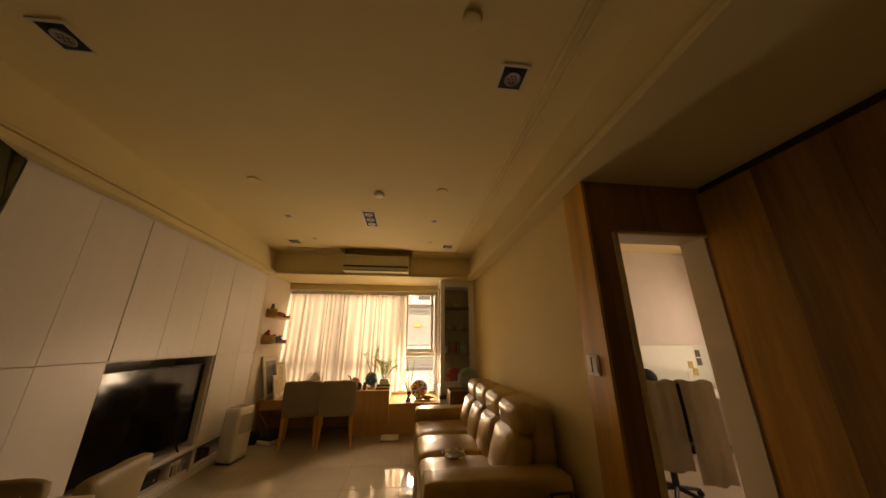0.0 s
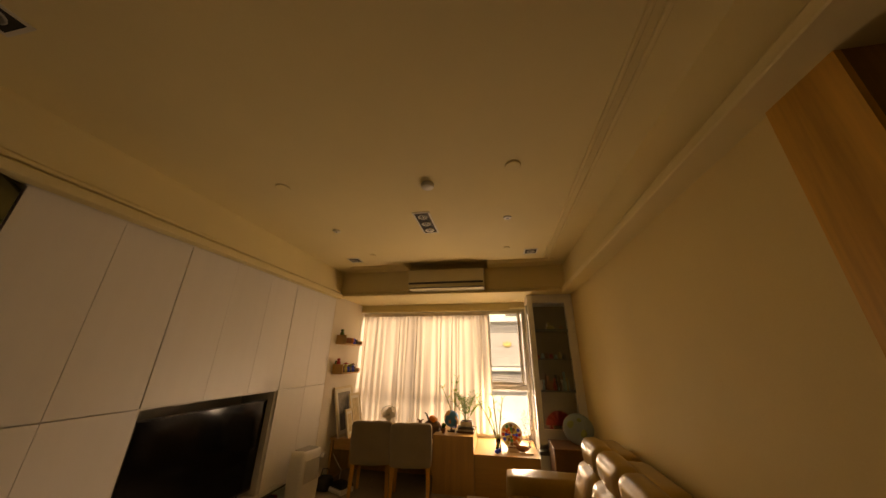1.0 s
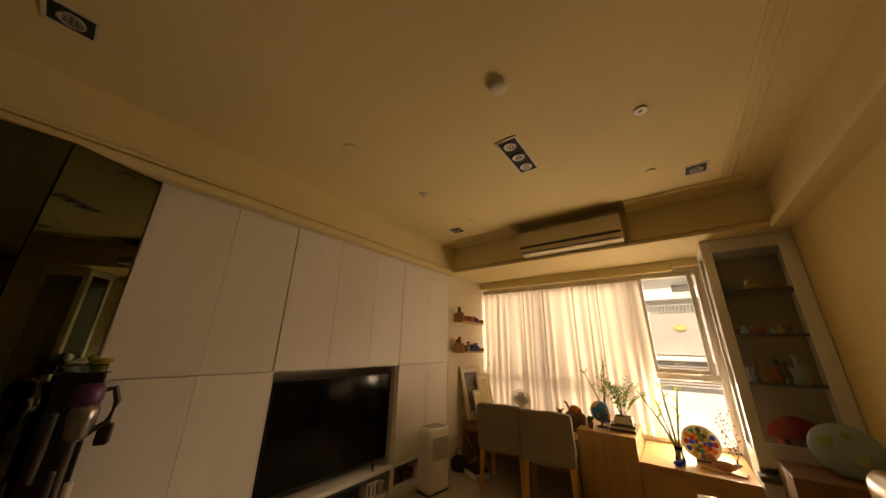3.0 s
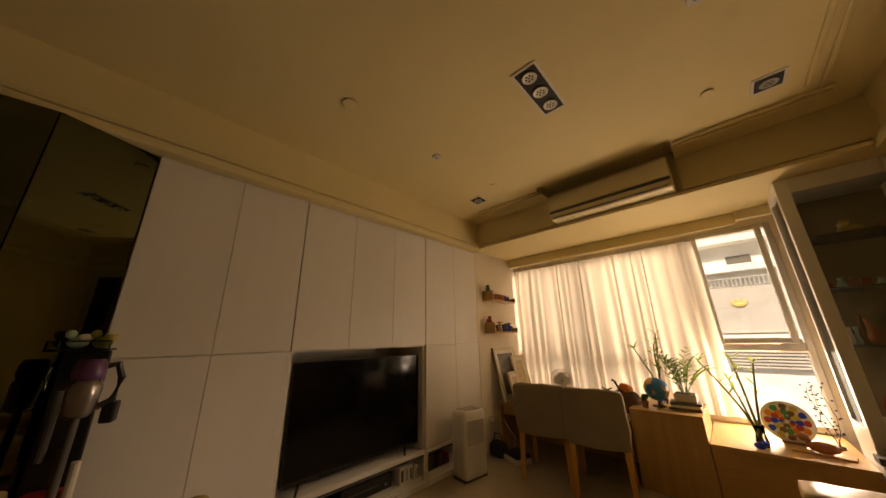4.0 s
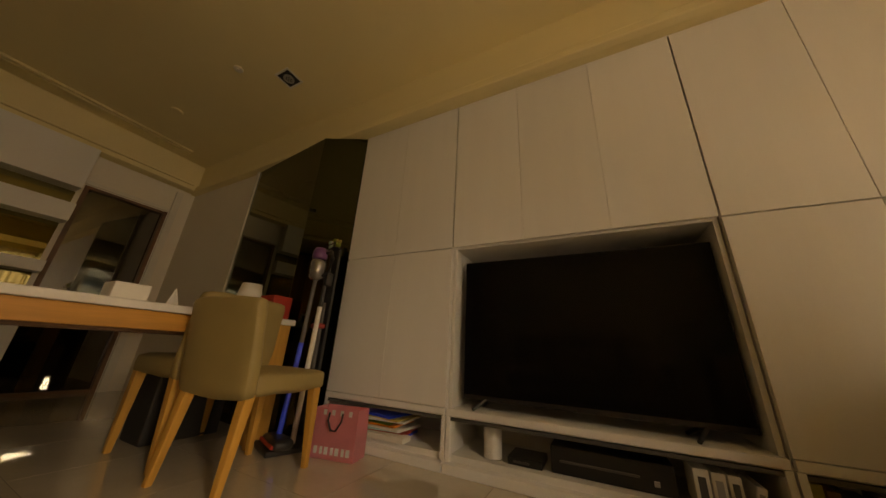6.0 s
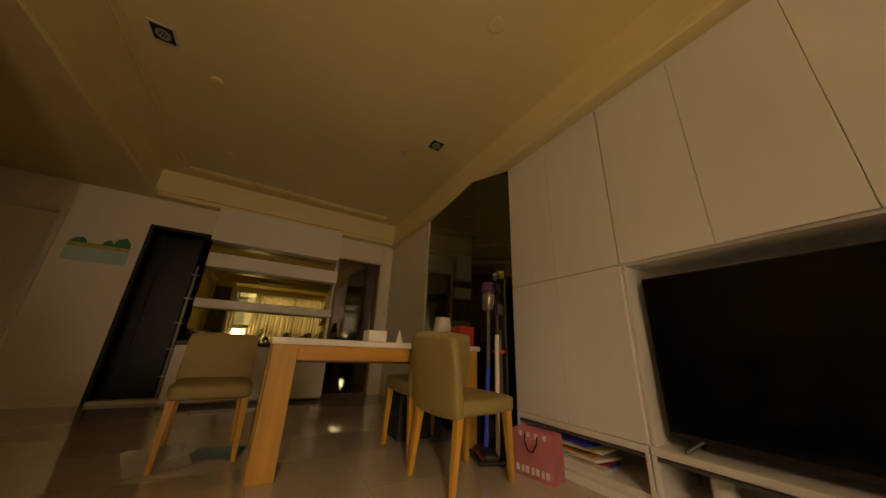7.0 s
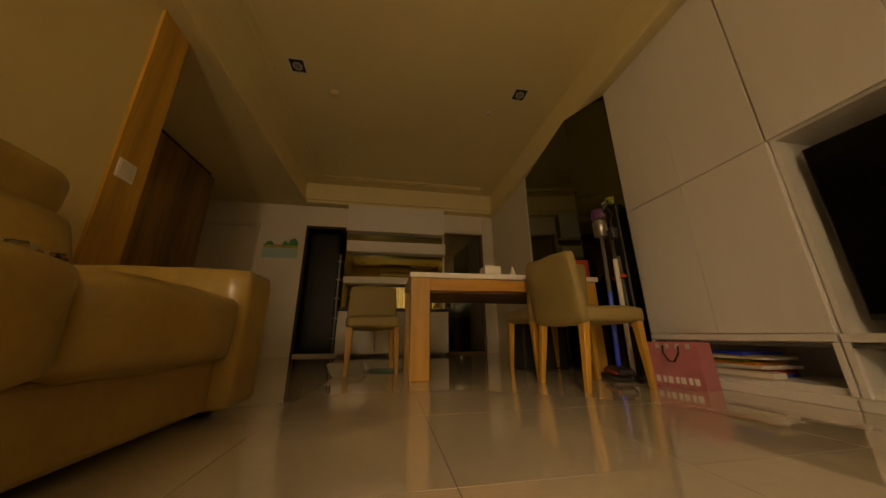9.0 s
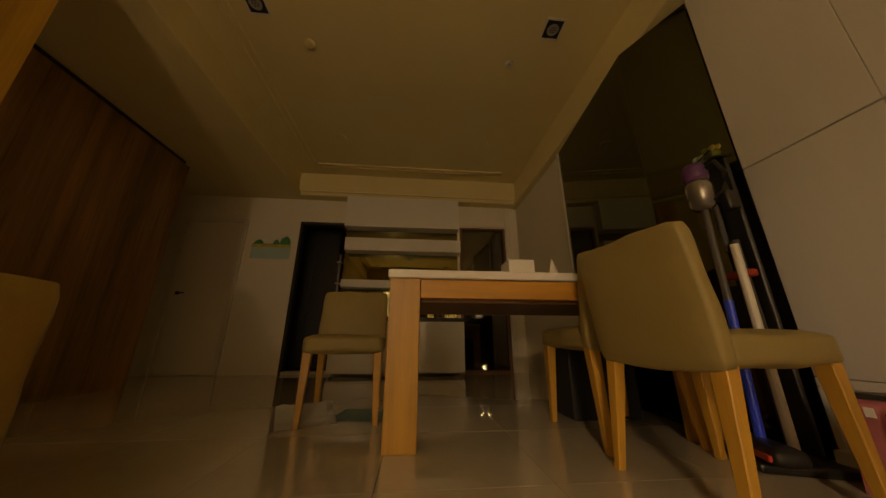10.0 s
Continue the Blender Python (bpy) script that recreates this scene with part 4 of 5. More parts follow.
def figurine(at, h, cols_, label, hat=False):
    t = thing("figurine", at, label, "figurine")
    t.scale = (1.35, 1.35, 1.3)
    bm = B()
    lathe(bm, [(0.018, 0), (0.024, h * 0.1), (0.020, h * 0.45), (0.010, h * 0.6), (0.020, h * 0.75), (0.016, h * 0.93), (0.001, h)], seg=12)
    part("body", bm, cols_[0], t, smooth=True)
    if hat:
        bm = B(); lathe(bm, [(0.001, 0), (0.028, 0.0), (0.03, 0.006), (0.012, 0.012), (0.001, 0.018)], (0, 0, h), 12)
        part("cap", bm, cols_[1], t)
    return t


zt = 1.804
for k, (y, c) in enumerate(((6.64, M_terra), (6.72, M_terra), (6.79, M_orange))):
    t = thing("mug", (XC + 0.08, y, zt), "small clay coloured cup on the oak shelf", "cup")
    t.scale = (1.15, 1.15, 1.15)
    bm = B(); lathe(bm, [(0.026, 0), (0.03, 0.03), (0.03, 0.075), (0.026, 0.075), (0.024, 0.01), (0.001, 0.01)], seg=14)
    part("body", bm, c, t, smooth=True)
    bm = B(); tube(bm, [(0.028, 0, 0.06), (0.045, 0, 0.05), (0.045, 0, 0.03), (0.028, 0, 0.02)], 0.004, seg=6)
    part("handle", bm, c, t)
figurine((XC + 0.08, 6.88, zt), 0.07, (M_blue, M_red), "small blue figurine on the oak shelf")
figurine((XC + 0.08, 6.96, zt), 0.06, (M_dgrey, M_red), "small dark figurine on the oak shelf")
figurine((XC + 0.08, 6.463, zt + 0.117), 0.065, (M_green, M_red), "small green toy on the shelf end")
zt = 1.384
for k, (y, h, c1, c2, ht) in enumerate(((6.56, 0.06, M_red, M_brown, False), (6.62, 0.07, M_brown, M_red, False), (6.70, 0.09, M_arty, M_red, True), (6.78, 0.06, M_blue, M_black, True), (6.85, 0.07, M_dgrey, M_green, True), (6.93, 0.08, M_blue, M_brown, True), (6.99, 0.06, M_brown, M_red, False))):
    figurine((XC + 0.08, y, zt), h, (c1, c2), "small painted toy on the oak shelf", ht)
figurine((XC + 0.08, 6.463, zt + 0.117), 0.065, (M_red, M_red), "small red toy on the shelf end")
figurine((XC + 0.05, 6.463, zt + 0.117), 0.04, (M_green, M_red), "small green toy on the shelf end")

# ---- leaning picture frames ----
def picture(at, w, h, rz, lean, art, label, matw=0.05):
    t = thing("picture_frame", at, label, "picture", rz=rz, rx=lean)
    bm = B()
    fw = 0.032
    for b in [(-w / 2, w / 2, -0.012, 0.012, 0, fw), (-w / 2, w / 2, -0.012, 0.012, h - fw, h), (-w / 2, -w / 2 + fw, -0.012, 0.012, fw, h - fw), (w / 2 - fw, w / 2, -0.012, 0.012, fw, h - fw)]:
        rbx(bm, *b, 0.004, 1)
    part("frame", bm, M_frame, t)
    bm = B(); bx(bm, -w / 2 + fw, w / 2 - fw, -0.004, 0.0, fw, h - fw)
    part("mount", bm, M_paper, t)
    bm = B(); bx(bm, -w / 2 + fw + matw, w / 2 - fw - matw, -0.0065, -0.0045, fw + matw, h - fw - matw)
    part("print", bm, art, t)
    return t


picture((-1.69, 6.83, DL), 0.54, 0.66, 90, -13, M_art, "ivory framed grey photograph leaning on the wall")
picture((-1.60, 6.98, DL), 0.30, 0.55, 84, -13, M_art2, "small ivory framed print leaning on the larger frame", 0.04)
picture((-1.58, 6.74, DL), 0.24, 0.36, 92, -13, M_art2, "little ivory framed print leaning in front", 0.035)

# ---- on the desk ----
fn = thing("table_fan", (-1.10, 6.95, DL), "small white table fan on the desk", "fan", rz=10)
bm = B(); lathe(bm, [(0.07, 0), (0.07, 0.015), (0.02, 0.03), (0.016, 0.19), (0.001, 0.19)])
part("base", bm, M_white, fn)
bm = B()
for r in (0.128, 0.125, 0.10, 0.075, 0.05):
    tube(bm, [(r * math.cos(a * math.pi / 12), -0.03 - (0.125 - r) * 0.15, 0.26 + r * math.sin(a * math.pi / 12)) for a in range(25)], 0.005 if r > 0.11 else 0.003, seg=5)
for a in range(36):
    tube(bm, [(0.03 * math.cos(a * math.pi / 18), -0.045, 0.26 + 0.03 * math.sin(a * math.pi / 18)), (0.125 * math.cos(a * math.pi / 18), -0.03, 0.26 + 0.125 * math.sin(a * math.pi / 18))], 0.0024, seg=5)
part("cage", bm, M_white, fn)
for k in range(4):
    bm = B(); ball(bm, 0.05, (0.055, 0, 0), (1, 0.10, 0.95), 10, Matrix.Translation((0, 0, 0.26)) @ Matrix.Rotation(k * math.pi / 2, 4, 'Y'))
    part("blade", bm, M_white, fn, smooth=True)
bm = B(); cyl(bm, 0.035, 0.03, 0.07, seg=16, m=Matrix.Translation((0, 0.075, 0.26)) @ Matrix.Rotation(radians(90), 4, 'X'))
part("motor", bm, M_grey, fn)

bp = thing("backpack", (-0.43, 6.88, DL + 0.001), "dark bag with an orange flap lying on the desk", "bag", rz=-20)
bm = B(); cushion(bm, -0.11, 0.11, -0.07, 0.07, 0.03, 0.22, 0.05, 0.02, 8, Matrix.Rotation(radians(12), 4, 'Y'))
part("body", bm, M_brown, bp, smooth=True)
bm = B(); cushion(bm, -0.13, -0.02, -0.05, 0.05, 0.21, 0.27, 0.025, 0.005, 6, Matrix.Rotation(radians(26), 4, 'Y'))
part("flap", bm, M_orange, bp, smooth=True)
bm = B(); tube(bm, [(-0.04, 0.0, 0.22), (-0.08, 0, 0.30), (-0.11, 0, 0.31)], 0.012)
part("strap", bm, M_black, bp)
tr = thing("small_robot_toy", (-0.62, 7.0, DL), "small dark toy on the desk", "toy")
bm = B(); rbx(bm, -0.025, 0.025, -0.02, 0.02, 0.14, 0.20, 0.006)
part("body", bm, M_brown, tr)
bm = B(); cyl(bm, 0.012, 0.008, 0.141); tube(bm, [(-0.05, 0, 0.215), (0, 0, 0.195), (0.05, 0, 0.215)], 0.008)
part("arms", bm, M_brown, tr)

gl = thing("globe", (-0.13, 6.86, DT), "blue and brown desk globe on a small stand", "globe")
bm = B(); lathe(bm, [(0.06, 0), (0.055, 0.012), (0.012, 0.02), (0.01, 0.05), (0.001, 0.05)])
part("stand", bm, M_brown, gl)
bm = B(); ball(bm, 0.105, (0, 0, 0.155), seg=28)
sp = part("sphere", bm, M_sea, gl, smooth=True)
bm = B()
rn = random.Random(3)
bmesh.ops.create_icosphere(bm, subdivisions=4, radius=0.1065, matrix=Matrix.Translation((0, 0, 0.155)))
kill = [f for f in bm.faces if noise.noise((f.calc_center_median() - Vector((0, 0, 0.155))) * 14 + Vector((3, 1, 5))) < 0.10]
bmesh.ops.delete(bm, geom=kill, context='FACES')
part("continents", bm, M_land, sp, smooth=True)

ct = thing("cactus_pot", (-0.22, 6.72, DT), "small cactus in a terracotta pot", "cactus")
bm = B(); lathe(bm, [(0.022, 0), (0.032, 0.05), (0.035, 0.05), (0.035, 0.06), (0.001, 0.058)], seg=14)
part("pot", bm, M_terra, ct)
bm = B(); ball(bm, 0.026, (0, 0, 0.085), (1, 1, 1.5), 10); ball(bm, 0.016, (0.025, 0, 0.10), (1, 1, 1.3), 8)
part("plant", bm, M_green, ct, smooth=True)
for k, (w, mm) in enumerate(((0.12, M_brown), (0.11, M_paper), (0.115, M_dgrey))):
    t = thing("book", (0.08, 6.86, DT + k * 0.022), "book in the flat stack under the palm pot", "book", rz=4 * k - 4, group="books under the palm")
    bm = B(); rbx(bm, -w, w, -0.09, 0.09, 0, 0.0215, 0.003, 1)
    part("cover", bm, mm, t)


def blade_leaf(bm, p, d, L, w, droop=0.3, n=5):
    d = Vector(d).normalized()
    side = d.cross(Vector((0, 0, 1)))
    side = side.normalized() if side.length > 1e-4 else Vector((1, 0, 0))
    rows = []
    q = Vector(p)
    for i in range(n + 1):
        t = i / n
        ww = w * math.sin(math.pi * min(1, 0.12 + t * 0.88)) ** 0.8
        rows.append((bm.verts.new(q - side * ww), bm.verts.new(q + Vector((0, 0, -ww * 0.3))), bm.verts.new(q + side * ww)))
        d2 = (d + Vector((0, 0, -droop * t * t * 2))).normalized()
        q = q + d2 * (L / n)
    for a, b in zip(rows, rows[1:]):
        bm.faces.new((a[0], a[1], b[1], b[0]))
        bm.faces.new((a[1], a[2], b[2], b[1]))


def palm(at):
    t = thing("potted_palm", at, "small feathery palm in a white pot", "plant")
    bm = B(); rbx(bm, -0.085, 0.085, -0.06, 0.06, 0, 0.07, 0.01)
    part("pot", bm, M_ceram, t)
    bm = B(); bx(bm, -0.07, 0.07, -0.05, 0.05, 0.069, 0.074)
    part("soil", bm, M_soil, t)
    r = random.Random(11)
    for k in range(16):
        a = k * 2.4 + r.uniform(-0.3, 0.3)
        L = r.uniform(0.28, 0.44)
        el = r.uniform(1.05, 1.5)
        pts = []
        q = Vector((0.02 * math.cos(a), 0.02 * math.sin(a), 0.07))
        for i in range(9):
            s = i / 8
            e = el - s * s * 0.95
            pts.append(q.copy())
            q += Vector((math.cos(a) * math.cos(e), math.sin(a) * math.cos(e), math.sin(e))) * L / 8
        bm = B()
        tube(bm, pts, 0.003, 0.001, 5)
        for i in range(2, 9):
            d = (pts[i] - pts[i - 1]).normalized()
            sd = d.cross(Vector((0, 0, 1))).normalized()
            for sgn in (-1, 1):
                blade_leaf(bm, pts[i], d * 0.7 + sd * sgn * 0.8, 0.095 * (1.1 - abs(i - 5) * 0.12), 0.008, 0.35, 3)
        part("frond", bm, M_green, t)


palm((0.09, 6.86, DT + 0.067))


def bamboo(at, stalks, label, vase=True, name="lucky_bamboo"):
    t = thing(name, at, label, "plant")
    if vase:
        bm = B(); lathe(bm, [(0.035, 0), (0.042, 0.03), (0.030, 0.09), (0.036, 0.15), (0.033, 0.15), (0.027, 0.09), (0.038, 0.03), (0.001, 0.008)], seg=20)
        part("vase", bm, M_vase, t, "clear glass vase", smooth=True)
        bm = B()
        rr = random.Random(2)
        for i in range(14):
            ball(bm, 0.009, (rr.uniform(-0.022, 0.022), rr.uniform(-0.022, 0.022), 0.018 + 0.012 * (i // 6)), seg=6)
        part("beads", bm, M_blue, t, "blue glass beads")
    rr = random.Random(int(at[0] * 100) + 7)
    for (dx, dy, h, bend) in stalks:
        pts = [Vector((0.01 * dx, 0.01 * dy, 0.02))]
        for i in range(1, 8):
            s = i / 7
            pts.append(Vector((dx * (s ** (1 + bend)) * 0.16, dy * s * 0.1 + 0.012 * math.sin(i * 2.1), 0.02 + h * s)))
        bm = B()
        tube(bm, pts, 0.011, 0.006, 8)
        for p_ in pts[1:-1]:
            ball(bm, 0.0092, p_, (1, 1, 0.4), 8)
        st = part("stalk", bm, M_stalk, t, smooth=True)
        bm = B()
        for k in range(9):
            i = rr.choice((4, 5, 6, 7, 7, 7, 7))
            a = k * 2.4 + rr.uniform(-0.4, 0.4)
            blade_leaf(bm, pts[i], (math.cos(a), math.sin(a), rr.uniform(0.5, 1.6)), rr.uniform(0.07, 0.13), 0.009, 0.45, 5)
        part("leaves", bm, M_lime, st, "yellow-green strap leaves")
    return t


bamboo((-0.12, 7.06, DT), [(-1.1, 0, 0.50, 0.5), (0.3, 0.2, 0.66, 0.2), (0.1, -0.3, 0.54, 0.4)], "tall thin lucky bamboo in a vase behind the globe")
bamboo((0.52, 6.78, 0.4505), [(-1.7, 0.0, 0.60, 0.5), (-0.3, 0.3, 0.62, 0.3), (0.5, -0.2, 0.60, 0.3), (-0.6, 0.1, 0.45, 0.1)], "lucky bamboo with bright leaves in a glass vase")

pl = thing("display_plate", (0.70, 7.0, 0.4505), "round colourful patterned plate on a stand", "plate", rx=-12)
pl.scale = (1.28, 1.28, 1.28)
bm = B(); lathe(bm, [(0.001, 0), (0.08, 0.0), (0.115, 0.012), (0.118, 0.016), (0.08, 0.006), (0.001, 0.005)], seg=32)
bmesh.ops.transform(bm, matrix=Matrix.Translation((0, 0, 0.122)) @ Matrix.Rotation(radians(90), 4, 'X'), verts=bm.verts)
dsh = part("dish", bm, M_ceram, pl, smooth=True)
for k in range(12):
    a = k * math.pi / 6
    for rr_, sz in ((0.090, 0.022), (0.056, 0.020), (0.024, 0.013)):
        bm = B(); ball(bm, sz, (0, 0, 0), (1, 0.12, 0.8), 8, Matrix.Translation((rr_ * math.cos(a), -0.010 if rr_ > 0.07 else -0.007, 0.122 + rr_ * math.sin(a))) @ Matrix.Rotation(-a, 4, 'Y'))
        part("motif", bm, (M_red, M_blue, M_arty, M_brown, M_artg, M_orange)[(k + (rr_ < 0.07)) % 6], dsh)
bm = B(); bx(bm, -0.05, 0.05, -0.03, 0.06, 0, 0.012); tube(bm, [(-0.03, 0.05, 0.01), (-0.03, 0.02, 0.1)], 0.005); tube(bm, [(0.03, 0.05, 0.01), (0.03, 0.02, 0.1)], 0.005)
part("stand", bm, M_brown, pl)

dv = thing("carved_bird", (0.82, 6.80, 0.4505), "carved brown wooden duck on a board", "carving", rz=-12)
bm = B(); ball(bm, 0.05, (0.01, 0, 0.05), (1.7, 0.8, 0.75), 14); ball(bm, 0.028, (-0.075, 0, 0.10), (1.1, 0.9, 1), 10); ball(bm, 0.022, (-0.055, 0, 0.075), (0.9, 0.8, 1.3), 8); ball(bm, 0.018, (0.09, 0, 0.06), (1.6, 0.7, 0.5), 8)
cyl(bm, 0.012, 0.002, 0.04, seg=8, m=Matrix.Translation((-0.095, 0, 0.10)) @ Matrix.Rotation(radians(-95), 4, 'Y'))
part("body", bm, M_terra, dv, smooth=True)
bm = B(); rbx(bm, -0.15, 0.15, -0.05, 0.05, 0, 0.014, 0.003)
part("board", bm, M_oak, dv)
bt = thing("blue_ornament", (0.50, 6.68, 0.4505), "small blue glass ornament on the bench", "ornament")
bm = B(); ball(bm, 0.03, (0, 0, 0.026), (1.2, 0.8, 0.85), 12); ball(bm, 0.016, (0.035, 0, 0.045), seg=8)
part("body", bm, M_blue, bt, smooth=True)
wv = thing("wire_plant", (0.94, 7.08, 0.4505), "thin dark branch ornament in front of the pane", "ornament")
bm = B()
rr = random.Random(9)
for k in range(3):
    pts = [Vector((0.0, 0, 0.0))]
    for i in range(8):
        pts.append(pts[-1] + Vector((rr.uniform(-0.02, 0.02) + (k - 1) * 0.006, rr.uniform(-0.01, 0.01), 0.055)))
    tube(bm, pts, 0.003, 0.002, 5)
    for p_ in pts[2:]:
        for j in range(2):
            ball(bm, 0.009, p_ + Vector((rr.uniform(-0.03, 0.03), 0, rr.uniform(-0.02, 0.02))), (1, 0.4, 0.7), 6)
cyl(bm, 0.03, 0.03, 0.012)
part("branch", bm, M_blackm, wv)

# ---- display cabinet ----
dc = thing("display_cabinet", (1.38, 6.78, 0), "tall white display cabinet with glass shelves of ornaments", "cabinet")
cx0, cx1, cy0, cy1, ct_ = 1.03, 1.645, 6.56, 7.0, 2.485
bm = B()
for b in [(cx0, cx0 + 0.03, cy0 + 0.02, cy1, 0, 0.69), (cx0, cx0 + 0.03, cy0 + 0.02, cy1, ct_ - 0.1, ct_), (cx0, cx0 + 0.03, cy0 + 0.02, cy0 + 0.06, 0.69, ct_ - 0.1), (cx0, cx0 + 0.03, cy1 - 0.05, cy1, 0.69, ct_ - 0.1), (cx1 - 0.03, cx1, cy0 + 0.02, cy1, 0, ct_), (cx0 + 0.03, cx1 - 0.03, cy1 - 0.02, cy1, 0, ct_), (cx0 + 0.03, cx1 - 0.03, cy0 + 0.02, cy1 - 0.02, ct_ - 0.10, ct_), (cx0 + 0.03, cx1 - 0.03, cy0 + 0.02, cy1 - 0.02, 0.62, 0.68)]:
    bx(bm, *b)
part("body", bm, M_cab, dc, world=True)
bm = B()
for b in [(cx0, cx0 + 0.075, cy0, cy0 + 0.019, 0.60, ct_), (cx1 - 0.10, cx1, cy0, cy0 + 0.019, 0.60, ct_), (cx0 + 0.075, cx1 - 0.10, cy0, cy0 + 0.019, ct_ - 0.12, ct_), (cx0 + 0.075, cx1 - 0.10, cy0, cy0 + 0.019, 0.60, 0.78)]:
    rbx(bm, *b, 0.003, 1)
dr = part("door_frame", bm, M_cab, dc, world=True)
p = pbox("pane", cx0 + 0.075, cx1 - 0.10, cy0 + 0.006, cy0 + 0.010, 0.78, ct_ - 0.12, M_glass, dc, label="clear glass door pane")
bm = B(); bx(bm, cx0 + 0.032, cx1 - 0.032, cy1 - 0.028, cy1 - 0.022, 0.69, ct_ - 0.11)
part("back_liner", bm, M_liner, dc, "wooden back panel", world=True)
p = pbox("pane", cx0 + 0.012, cx0 + 0.018, cy0 + 0.06, cy1 - 0.05, 0.69, ct_ - 0.1, M_glass, dc, label="clear glass side pane")
p.visible_shadow = False
for z in (1.20, 1.60, 1.99):
    pbox("shelf", cx0 + 0.032, cx1 - 0.032, cy0 + 0.03, cy1 - 0.03, z, z + 0.012, M_dgrey, dc, 0.002)
pbox("lower_door", cx0, cx1, cy0, cy0 + 0.019, 0.05, 0.50, M_cab, dc, 0.003)
pbox("ledge", cx0 - 0.02, cx1, cy0 - 0.10, cy0 + 0.019, 0.52, 0.56, M_dgrey, dc, 0.003, "dark ledge with small things on it")
rr = random.Random(21)
for z, n in ((0.69, 9), (1.213, 15), (1.613, 7), (2.003, 3)):
    for k in range(n):
        x = cx0 + 0.10 + k * (0.36 / max(1, n - 1))
        h = rr.uniform(0.09, 0.24) if z < 1.5 else rr.uniform(0.05, 0.10)
        c = rr.choice((M_red, M_brown, M_gold, M_teal, M_dgrey, M_paper, M_terra, M_black))
        kind = rr.choice((0, 1, 2))
        t = thing("ornament", (x, 6.72 + rr.uniform(-0.05, 0.08), z), "small ornament on a cabinet shelf", "ornament", group="cabinet ornaments")
        bm = B()
        if kind == 0:
            lathe(bm, [(0.02, 0), (0.028, h * 0.3), (0.012, h * 0.7), (0.018, h), (0.001, h)], seg=12)
        elif kind == 1:
            rbx(bm, -0.022, 0.022, -0.02, 0.02, 0, h * 0.7, 0.004, 1)
        else:
            ball(bm, 0.026, (0, 0, 0.024), seg=10); ball(bm, 0.016, (0, 0, 0.06), seg=8)
        part("body", bm, c, t, smooth=kind != 1)
gd2 = thing("gold_ornament", (1.33, 6.68, 2.003), "golden ornament on the top shelf", "ornament")
bm = B(); ball(bm, 0.04, (0, 0, 0.03), (1.5, 0.8, 0.7), 12); ball(bm, 0.025, (-0.02, 0, 0.08), seg=8)
part("body", bm, M_gold, gd2, smooth=True)
rf = thing("red_fan", (1.31, 6.64, 0.69), "red paper fan behind the cabinet glass", "fan")
bm = B()
vc = bm.verts.new((0, 0, 0.12))
arc = [bm.verts.new((0.17 * math.cos(a * math.pi / 12), 0.006 * (-1) ** a, 0.12 + 0.17 * math.sin(a * math.pi / 12))) for a in range(13)]
for a in range(12):
    bm.faces.new((vc, arc[a], arc[a + 1]))
bmesh.ops.solidify(bm, geom=bm.faces[:], thickness=0.003)
part("sheet", bm, M_red, rf)
bm = B(); tube(bm, [(0, 0, 0.0), (0, 0, 0.13)], 0.008)
part("stick", bm, M_brown, rf)
bl = thing("globe_cushion", (1.43, 6.20, 0.702), "large pale blue globe cushion with green land behind the sofa", "cushion", rz=-14, rx=-20)
bm = B(); ball(bm, 0.165, (0, 0, 0.165), (1, 0.4, 0.97), 24)
part("body", bm, mat("grey_blue_cloth", (0.27, 0.36, 0.40), 0.8, var=0.1), bl, smooth=True)
M_landc = mat("olive_green_cloth", (0.28, 0.36, 0.16), 0.8, var=0.2)
for px, pz, sx_, sz_ in ((-0.06, 0.19, 0.055, 0.045), (0.05, 0.12, 0.04, 0.05), (0.02, 0.24, 0.03, 0.025)):
    bm = B(); ball(bm, 1.0, (px, -0.052, pz), (sx_, 0.012, sz_), 12)
    part("land_patch", bm, M_landc, bl, "green land patch", smooth=True)
bst = thing("side_stand", (1.40, 6.22, 0), "low dark stand in the corner behind the sofa", "stand")
pbox("body", 1.12, 1.63, 6.02, 6.44, 0, 0.70, M_brown, bst, 0.006)
for k in range(6):
    t = thing("pebble", (1.14 + k * 0.07, 6.49 + 0.01 * (k % 2), 0.561), "small dark stone on the ledge", "stone", group="stones on the ledge")
    bm = B(); ball(bm, 0.025, (0, 0, 0.014), (1.2, 0.9, 0.6), 8)
    part("body", bm, M_dgrey, t, smooth=True)

# ---- on and beside the sofa ----
pk = thing("plastic_wrap", (0.90, 4.18, 0.468), "crumpled clear plastic packet on the sofa seat", "packet")
bm = B()
bmesh.ops.create_icosphere(bm, subdivisions=3, radius=0.11)
for v in bm.verts:
    d = 0.75 + 0.5 * noise.noise(v.co * 22)
    v.co = Vector((v.co.x * d, v.co.y * 1.2 * d, max(0.0, v.co.z * 0.32 * d + 0.02)))
part("film", bm, M_bag, pk)
bm = B(); lathe(bm, [(0.001, 0.004), (0.05, 0.004), (0.08, 0.016), (0.078, 0.02), (0.05, 0.009), (0.001, 0.008)])
part("tray", bm, M_white, pk, smooth=True)
db = thing("dark_bag", (1.40, 3.27, 0), "black bag on the floor between sofa and pillar", "bag")
bm = B(); cushion(bm, -0.15, 0.2, -0.10, 0.10, 0.0, 0.42, 0.07, 0.03, 14)
part("body", bm, M_cloth, db, smooth=True)
bm = B(); tube(bm, [(-0.08, 0, 0.40), (-0.06, 0.0, 0.55), (0.06, 0, 0.55), (0.08, 0, 0.40)], 0.012)
part("handle", bm, M_cloth, db)

